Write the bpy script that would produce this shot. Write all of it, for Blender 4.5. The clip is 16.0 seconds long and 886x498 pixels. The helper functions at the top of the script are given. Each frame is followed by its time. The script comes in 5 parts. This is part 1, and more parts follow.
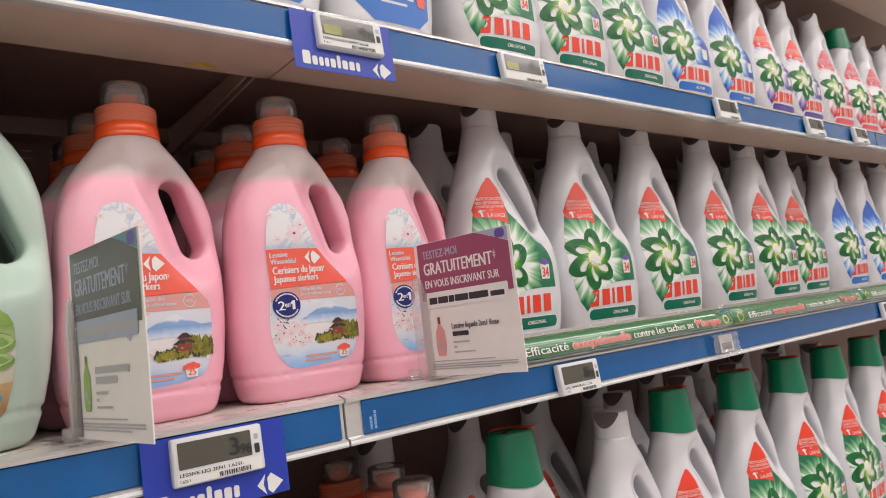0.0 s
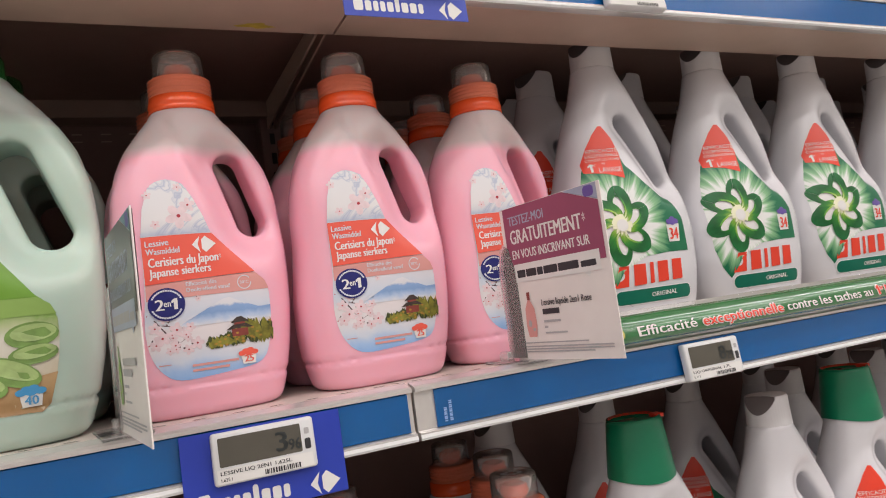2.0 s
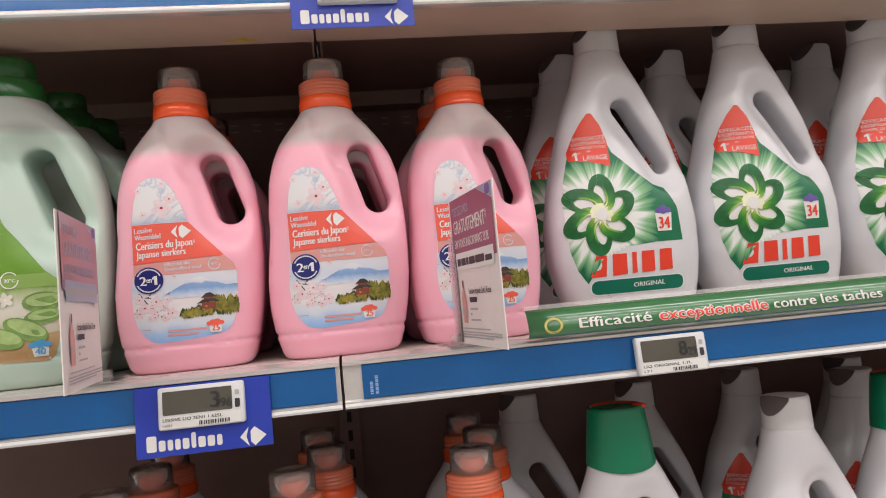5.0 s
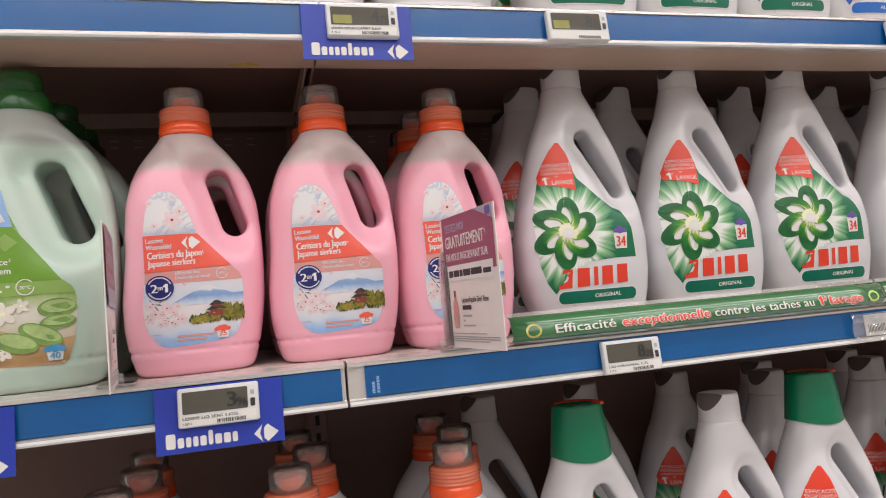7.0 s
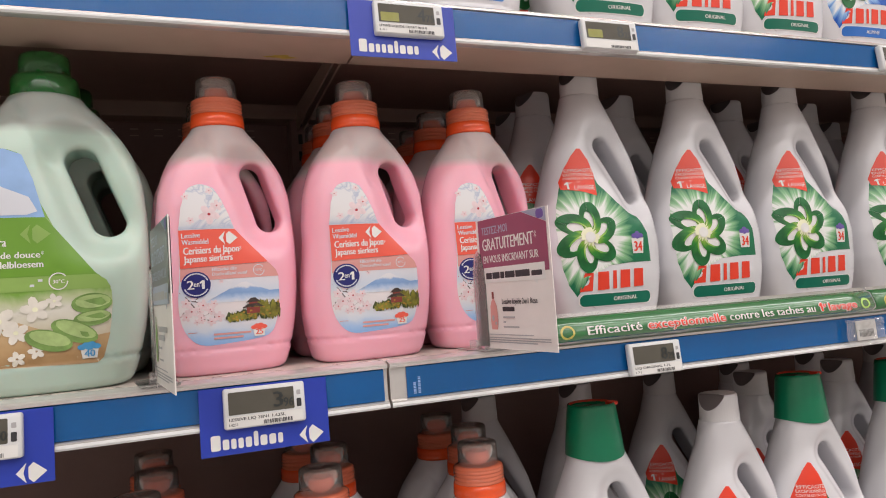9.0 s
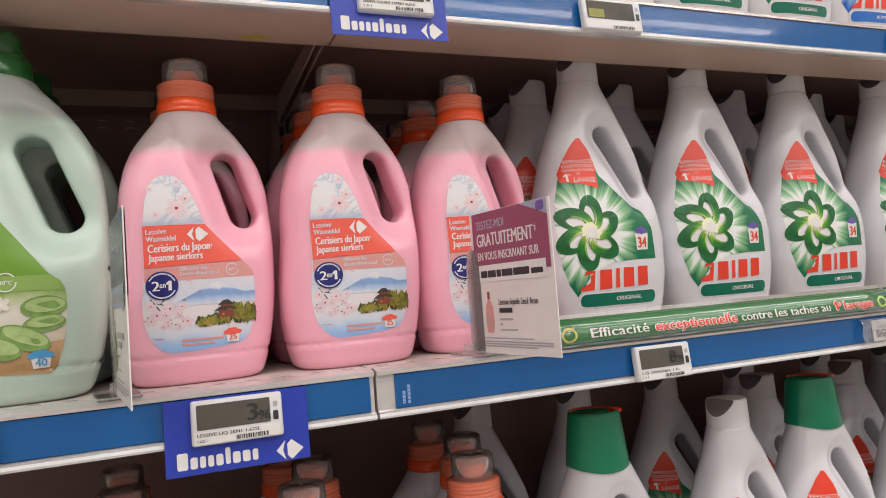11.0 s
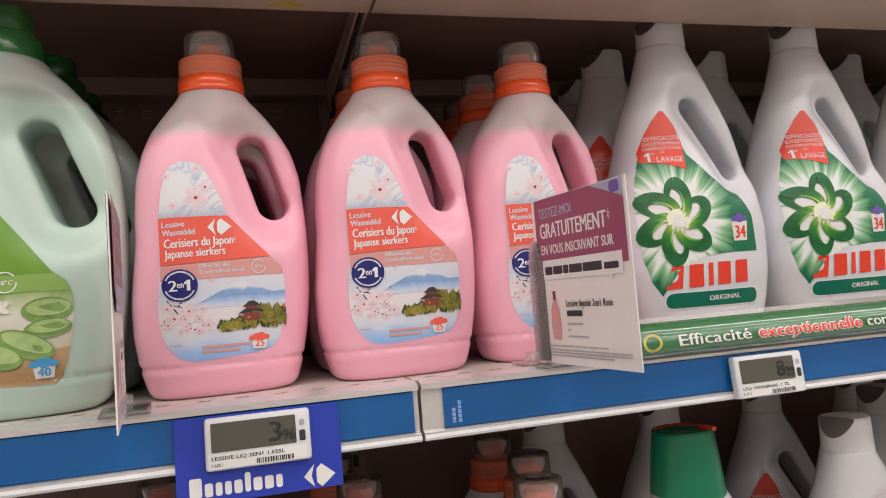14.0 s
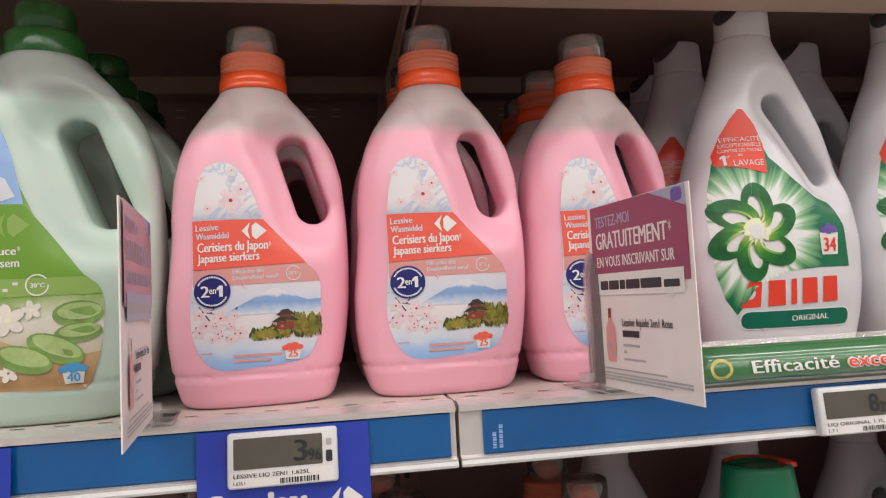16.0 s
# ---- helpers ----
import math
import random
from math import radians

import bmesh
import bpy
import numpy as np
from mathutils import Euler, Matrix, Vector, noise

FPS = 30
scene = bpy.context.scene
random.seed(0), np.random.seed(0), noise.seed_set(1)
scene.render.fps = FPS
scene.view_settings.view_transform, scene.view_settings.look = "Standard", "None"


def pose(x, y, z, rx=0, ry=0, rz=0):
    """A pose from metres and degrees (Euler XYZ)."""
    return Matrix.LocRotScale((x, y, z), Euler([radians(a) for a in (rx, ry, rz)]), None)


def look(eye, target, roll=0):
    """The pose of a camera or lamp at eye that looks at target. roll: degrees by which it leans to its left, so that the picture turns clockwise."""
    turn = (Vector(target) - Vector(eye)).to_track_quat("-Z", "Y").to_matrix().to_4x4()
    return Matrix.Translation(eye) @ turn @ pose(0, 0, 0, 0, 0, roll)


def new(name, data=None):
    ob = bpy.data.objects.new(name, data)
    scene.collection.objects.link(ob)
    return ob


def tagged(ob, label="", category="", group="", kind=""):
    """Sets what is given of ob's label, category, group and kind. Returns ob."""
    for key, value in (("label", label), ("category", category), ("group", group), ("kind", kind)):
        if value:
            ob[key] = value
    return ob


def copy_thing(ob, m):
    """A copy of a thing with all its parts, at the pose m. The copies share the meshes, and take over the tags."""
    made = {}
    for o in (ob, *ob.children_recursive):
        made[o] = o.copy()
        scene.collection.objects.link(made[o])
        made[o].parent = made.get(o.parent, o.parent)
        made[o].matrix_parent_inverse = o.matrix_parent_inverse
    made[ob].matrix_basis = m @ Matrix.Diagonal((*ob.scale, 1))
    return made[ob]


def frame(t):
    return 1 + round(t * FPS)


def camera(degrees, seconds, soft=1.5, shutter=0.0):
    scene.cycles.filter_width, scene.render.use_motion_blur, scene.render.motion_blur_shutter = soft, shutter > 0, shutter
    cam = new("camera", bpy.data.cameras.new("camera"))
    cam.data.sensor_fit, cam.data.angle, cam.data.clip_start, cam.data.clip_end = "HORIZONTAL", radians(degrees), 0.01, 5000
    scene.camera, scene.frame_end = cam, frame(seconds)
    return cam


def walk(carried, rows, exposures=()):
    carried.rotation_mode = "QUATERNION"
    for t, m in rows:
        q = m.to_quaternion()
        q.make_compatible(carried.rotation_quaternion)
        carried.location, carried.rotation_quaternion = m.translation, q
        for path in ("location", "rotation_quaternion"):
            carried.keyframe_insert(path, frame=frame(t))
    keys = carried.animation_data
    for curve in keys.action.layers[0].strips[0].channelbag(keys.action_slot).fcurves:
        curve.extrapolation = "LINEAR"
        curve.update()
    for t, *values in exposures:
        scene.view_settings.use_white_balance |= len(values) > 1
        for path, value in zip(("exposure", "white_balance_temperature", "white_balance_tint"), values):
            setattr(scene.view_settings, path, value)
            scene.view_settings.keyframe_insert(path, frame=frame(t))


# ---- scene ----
cam = camera(64.7, 16.0, soft=1.0, shutter=0.4)
PATH = [
    (0, (-0.385, -0.77, 1.214), (0.882, 0.763, 1.425), -6.8),
    (0.5, (-0.344, -0.782, 1.215), (0.813, 0.839, 1.399), -7.0),
    (1, (-0.314, -0.785, 1.202), (0.67, 0.947, 1.379), -7.4),
    (1.5, (-0.288, -0.772, 1.209), (0.584, 1.02, 1.374), -7.8),
    (2, (-0.271, -0.742, 1.217), (0.574, 1.063, 1.384), -7.7),
    (2.5, (-0.258, -0.712, 1.219), (0.544, 1.114, 1.373), -7.8),
    (3, (-0.229, -0.72, 1.216), (0.373, 1.183, 1.346), -7.1),
    (3.5, (-0.188, -0.758, 1.223), (0.262, 1.187, 1.344), -5.6),
    (4, (-0.151, -0.782, 1.219), (0.249, 1.172, 1.365), -5.6),
    (4.5, (-0.113, -0.807, 1.213), (0.208, 1.163, 1.337), -5.1),
    (5, (-0.071, -0.849, 1.209), (0.214, 1.126, 1.342), -5.3),
    (5.2, (-0.071, -0.861, 1.21), (0.251, 1.108, 1.353), -5.6),
    (7.5, (-0.203, -0.902, 1.215), (0.39, 1.002, 1.361), -4.5),
    (8, (-0.243, -0.894, 1.22), (0.424, 0.985, 1.365), -4.2),
    (8.5, (-0.263, -0.883, 1.225), (0.446, 0.983, 1.347), -3.9),
    (11, (-0.243, -0.819, 1.223), (0.511, 1.029, 1.347), -4.4),
    (11.5, (-0.237, -0.807, 1.223), (0.503, 1.047, 1.355), -4.7),
    (12, (-0.232, -0.797, 1.226), (0.478, 1.068, 1.358), -4.6),
    (12.5, (-0.223, -0.786, 1.223), (0.443, 1.095, 1.365), -4.7),
    (13, (-0.214, -0.772, 1.225), (0.421, 1.12, 1.359), -4.3),
    (13.5, (-0.205, -0.758, 1.224), (0.391, 1.146, 1.359), -4.5),
    (14, (-0.193, -0.742, 1.224), (0.346, 1.179, 1.356), -4.5),
    (14.5, (-0.181, -0.728, 1.223), (0.305, 1.207, 1.351), -4.2),
    (15, (-0.17, -0.721, 1.227), (0.252, 1.23, 1.343), -3.2),
    (15.5, (-0.158, -0.716, 1.229), (0.207, 1.247, 1.337), -3.0),
    (16, (-0.159, -0.711, 1.233), (0.16, 1.259, 1.374), -2.9),
]
walk(cam, [(t, look(eye, target, roll)) for t, eye, target, roll in PATH])

# ---- light: ceiling tubes over the aisle ----
world = bpy.data.worlds.new("world")
scene.world = world
world.use_nodes = True
world.node_tree.nodes["Background"].inputs[0].default_value = (0.9, 0.95, 1.0, 1)
world.node_tree.nodes["Background"].inputs[1].default_value = 0.02
scene.view_settings.exposure = 0.0


def tube_lamp(y, power, x=1.0, long=11.0, wide=0.14, z=3.95):
    data = bpy.data.lights.new("ceiling_lamp", "AREA")
    data.shape, data.size, data.size_y, data.energy = "RECTANGLE", long, wide, power
    data.color = (1.0, 0.938, 0.915)
    lamp = new("ceiling_lamp", data)
    lamp.location = (x, y, z)
    return lamp


for ly, lp in ((-1.7, 96), (-3.0, 88), (-4.3, 90), (-5.6, 84), (-6.9, 60), (-8.2, 26)):
    tube_lamp(ly, lp)


# ---- materials ----
def mat(name, color, rough=0.5, metal=0.0, vary=0.06, scale=60.0, bump=0.0, coat=0.0, clear=0.0, sss=0.0):
    """Principled surface with fine and coarse variation of tone and gloss; clear mixes in plain see-through."""
    m = bpy.data.materials.new(name)
    m.use_nodes = True
    nt = m.node_tree
    bs = nt.nodes["Principled BSDF"]
    bs.inputs["Roughness"].default_value = rough
    bs.inputs["Metallic"].default_value = metal
    bs.inputs["Coat Weight"].default_value = coat
    bs.inputs["Base Color"].default_value = (*color, 1)
    if sss:
        bs.inputs["Subsurface Weight"].default_value = sss
        bs.inputs["Subsurface Radius"].default_value = (0.012, 0.008, 0.007)
        bs.inputs["Subsurface Scale"].default_value = 1.0
    if vary:
        tc = nt.nodes.new("ShaderNodeTexCoord")
        n1 = nt.nodes.new("ShaderNodeTexNoise")
        n1.inputs["Scale"].default_value, n1.inputs["Detail"].default_value = scale, 5
        n2 = nt.nodes.new("ShaderNodeTexNoise")
        n2.inputs["Scale"].default_value, n2.inputs["Detail"].default_value = scale / 8, 2
        add = nt.nodes.new("ShaderNodeMath")
        add.operation = "ADD"
        rng = nt.nodes.new("ShaderNodeMapRange")
        rng.inputs[1].default_value, rng.inputs[2].default_value = 0.6, 1.4
        rng.inputs[3].default_value, rng.inputs[4].default_value = 1 - vary, 1 + vary
        mul = nt.nodes.new("ShaderNodeVectorMath")
        mul.operation = "SCALE"
        mul.inputs[0].default_value = color
        nt.links.new(tc.outputs["Object"], n1.inputs["Vector"])
        nt.links.new(tc.outputs["Object"], n2.inputs["Vector"])
        nt.links.new(n1.outputs["Fac"], add.inputs[0])
        nt.links.new(n2.outputs["Fac"], add.inputs[1])
        nt.links.new(add.outputs[0], rng.inputs[0])
        nt.links.new(rng.outputs[0], mul.inputs["Scale"])
        nt.links.new(mul.outputs[0], bs.inputs["Base Color"])
        gl = nt.nodes.new("ShaderNodeMapRange")
        gl.inputs[1].default_value, gl.inputs[2].default_value = 0.3, 0.7
        gl.inputs[3].default_value, gl.inputs[4].default_value = max(0.03, rough - 0.06), min(1, rough + 0.06)
        nt.links.new(n2.outputs["Fac"], gl.inputs[0])
        nt.links.new(gl.outputs[0], bs.inputs["Roughness"])
        if bump:
            bp = nt.nodes.new("ShaderNodeBump")
            bp.inputs["Strength"].default_value, bp.inputs["Distance"].default_value = bump, 0.001
            nt.links.new(n1.outputs["Fac"], bp.inputs["Height"])
            nt.links.new(bp.outputs[0], bs.inputs["Normal"])
    if clear:
        tr = nt.nodes.new("ShaderNodeBsdfTransparent")
        mx = nt.nodes.new("ShaderNodeMixShader")
        mx.inputs[0].default_value = clear
        nt.links.new(bs.outputs[0], mx.inputs[1])
        nt.links.new(tr.outputs[0], mx.inputs[2])
        gl_ = nt.nodes.new("ShaderNodeBsdfGlossy")
        gl_.inputs["Roughness"].default_value = 0.06
        fr = nt.nodes.new("ShaderNodeFresnel")
        fr.inputs["IOR"].default_value = 1.3
        mg = nt.nodes.new("ShaderNodeMixShader")
        nt.links.new(fr.outputs[0], mg.inputs[0])
        nt.links.new(mx.outputs[0], mg.inputs[1])
        nt.links.new(gl_.outputs[0], mg.inputs[2])
        nt.links.new(mg.outputs[0], nt.nodes["Material Output"].inputs[0])
    return m


def filled_plastic(name, liquid, empty, level, blur=0.004):
    """Milky plastic round a coloured liquid that stands up to a level (metres over the base)."""
    m = mat(name, liquid, 0.27, vary=0, sss=0.5)
    nt = m.node_tree
    bs = nt.nodes["Principled BSDF"]
    tc = nt.nodes.new("ShaderNodeTexCoord")
    sp = nt.nodes.new("ShaderNodeSeparateXYZ")
    ns = nt.nodes.new("ShaderNodeTexNoise")
    ns.inputs["Scale"].default_value, ns.inputs["Detail"].default_value = 25, 3
    nm = nt.nodes.new("ShaderNodeMath")
    nm.operation, nm.inputs[1].default_value = "MULTIPLY_ADD", 0.004
    rg = nt.nodes.new("ShaderNodeMapRange")
    rg.inputs[1].default_value, rg.inputs[2].default_value = level - blur, level + blur
    mx = nt.nodes.new("ShaderNodeMix")
    mx.data_type = "RGBA"
    mx.inputs[6].default_value, mx.inputs[7].default_value = (*liquid, 1), (*empty, 1)
    nt.links.new(tc.outputs["Object"], sp.inputs[0])
    nt.links.new(tc.outputs["Object"], ns.inputs["Vector"])
    nt.links.new(ns.outputs["Fac"], nm.inputs[0])
    nt.links.new(sp.outputs["Z"], nm.inputs[2])
    nt.links.new(nm.outputs[0], rg.inputs[0])
    nt.links.new(rg.outputs[0], mx.inputs[0])
    nt.links.new(mx.outputs[2], bs.inputs["Base Color"])
    # the empty part lets some of the dark behind it show
    tr = nt.nodes.new("ShaderNodeBsdfTransparent")
    ml = nt.nodes.new("ShaderNodeMath")
    ml.operation, ml.inputs[1].default_value = "MULTIPLY", 0.28
    ms = nt.nodes.new("ShaderNodeMixShader")
    nt.links.new(rg.outputs[0], ml.inputs[0])
    nt.links.new(ml.outputs[0], ms.inputs[0])
    nt.links.new(bs.outputs[0], ms.inputs[1])
    nt.links.new(tr.outputs[0], ms.inputs[2])
    nt.links.new(ms.outputs[0], nt.nodes["Material Output"].inputs[0])
    return m


def ray_print(name, deep, pale, centre, stops=None, jag=0.055):
    """Printed burst of rays round a centre (x, z): white in the middle, deep colour outside, or given stops."""
    m = bpy.data.materials.new(name)
    m.use_nodes = True
    nt = m.node_tree
    bs = nt.nodes["Principled BSDF"]
    bs.inputs["Roughness"].default_value = 0.35
    tc = nt.nodes.new("ShaderNodeTexCoord")
    sp = nt.nodes.new("ShaderNodeSeparateXYZ")
    nt.links.new(tc.outputs["Object"], sp.inputs[0])

    def calc(op, a, b=None):
        n = nt.nodes.new("ShaderNodeMath")
        n.operation = op
        for i, v in enumerate((a, b)):
            if v is None:
                continue
            if isinstance(v, (int, float)):
                n.inputs[i].default_value = v
            else:
                nt.links.new(v, n.inputs[i])
        return n.outputs[0]

    dx, dz = calc("SUBTRACT", sp.outputs["X"], centre[0]), calc("SUBTRACT", sp.outputs["Z"], centre[1])
    r = calc("SQRT", calc("ADD", calc("MULTIPLY", dx, dx), calc("MULTIPLY", dz, dz)))
    ang = calc("ARCTAN2", dz, dx)
    ns = nt.nodes.new("ShaderNodeTexNoise")
    ns.noise_dimensions = "1D"
    ns.inputs["Scale"].default_value, ns.inputs["Detail"].default_value = 5.5, 3
    nt.links.new(ang, ns.inputs["W"])
    v = calc("ADD", r, calc("MULTIPLY", calc("SUBTRACT", ns.outputs["Fac"], 0.5), jag))
    rp = nt.nodes.new("ShaderNodeValToRGB")
    stops = stops or ((0.29, (0.82, 0.84, 0.82)), (0.41, pale), (0.55, deep))
    rp.color_ramp.elements[0].position, rp.color_ramp.elements[0].color = stops[0][0], (*stops[0][1], 1)
    rp.color_ramp.elements[1].position, rp.color_ramp.elements[1].color = stops[-1][0], (*stops[-1][1], 1)
    for p, c in stops[1:-1]:
        rp.color_ramp.elements.new(p).color = (*c, 1)
    nt.links.new(calc("MULTIPLY", v, 9.5), rp.inputs[0])
    nt.links.new(rp.outputs[0], bs.inputs["Base Color"])
    return m


def picture_print(name, stops, bottom, top, drift=0.25, scale=55.0, swirl=None):
    """Printed picture whose tints follow the height over the base, made uneven by noise; swirl adds thin wavy streaks."""
    m = mat(name, stops[0][1], 0.38, vary=0)
    nt = m.node_tree
    tc = nt.nodes.new("ShaderNodeTexCoord")
    sp = nt.nodes.new("ShaderNodeSeparateXYZ")
    rg = nt.nodes.new("ShaderNodeMapRange")
    rg.inputs[1].default_value, rg.inputs[2].default_value = bottom, top
    ns = nt.nodes.new("ShaderNodeTexNoise")
    ns.inputs["Scale"].default_value, ns.inputs["Detail"].default_value, ns.inputs["Distortion"].default_value = scale, 5, 0.6
    ma = nt.nodes.new("ShaderNodeMath")
    ma.operation, ma.inputs[1].default_value = "MULTIPLY_ADD", drift
    sb = nt.nodes.new("ShaderNodeMath")
    sb.operation, sb.inputs[1].default_value = "SUBTRACT", drift / 2
    rp = nt.nodes.new("ShaderNodeValToRGB")
    rp.color_ramp.elements[0].position, rp.color_ramp.elements[0].color = stops[0][0], (*stops[0][1], 1)
    rp.color_ramp.elements[1].position, rp.color_ramp.elements[1].color = stops[-1][0], (*stops[-1][1], 1)
    for p, c in stops[1:-1]:
        rp.color_ramp.elements.new(p).color = (*c, 1)
    nt.links.new(tc.outputs["Object"], sp.inputs[0])
    nt.links.new(tc.outputs["Object"], ns.inputs["Vector"])
    nt.links.new(sp.outputs["Z"], rg.inputs[0])
    nt.links.new(ns.outputs["Fac"], ma.inputs[0])
    nt.links.new(rg.outputs[0], ma.inputs[2])
    nt.links.new(ma.outputs[0], sb.inputs[0])
    nt.links.new(sb.outputs[0], rp.inputs[0])
    out = rp.outputs[0]
    if swirl:
        n2 = nt.nodes.new("ShaderNodeTexNoise")
        n2.inputs["Scale"].default_value, n2.inputs["Detail"].default_value, n2.inputs["Distortion"].default_value = 24, 3, 1.2
        r2 = nt.nodes.new("ShaderNodeValToRGB")
        for p, k in ((0.485, 0), (0.505, 0.85), (0.515, 0.1), (0.525, 0.5), (0.54, 0)):
            e = r2.color_ramp.elements.new(p)
            e.color = (k, k, k, 1)
        r2.color_ramp.elements[0].color = r2.color_ramp.elements[-1].color = (0, 0, 0, 1)
        mx = nt.nodes.new("ShaderNodeMix")
        mx.data_type = "RGBA"
        mx.inputs[7].default_value = (*swirl, 1)
        nt.links.new(tc.outputs["Object"], n2.inputs["Vector"])
        nt.links.new(n2.outputs["Fac"], r2.inputs[0])
        nt.links.new(r2.outputs[0], mx.inputs[0])
        nt.links.new(out, mx.inputs[6])
        out = mx.outputs[2]
    nt.links.new(out, nt.nodes["Principled BSDF"].inputs["Base Color"])
    return m


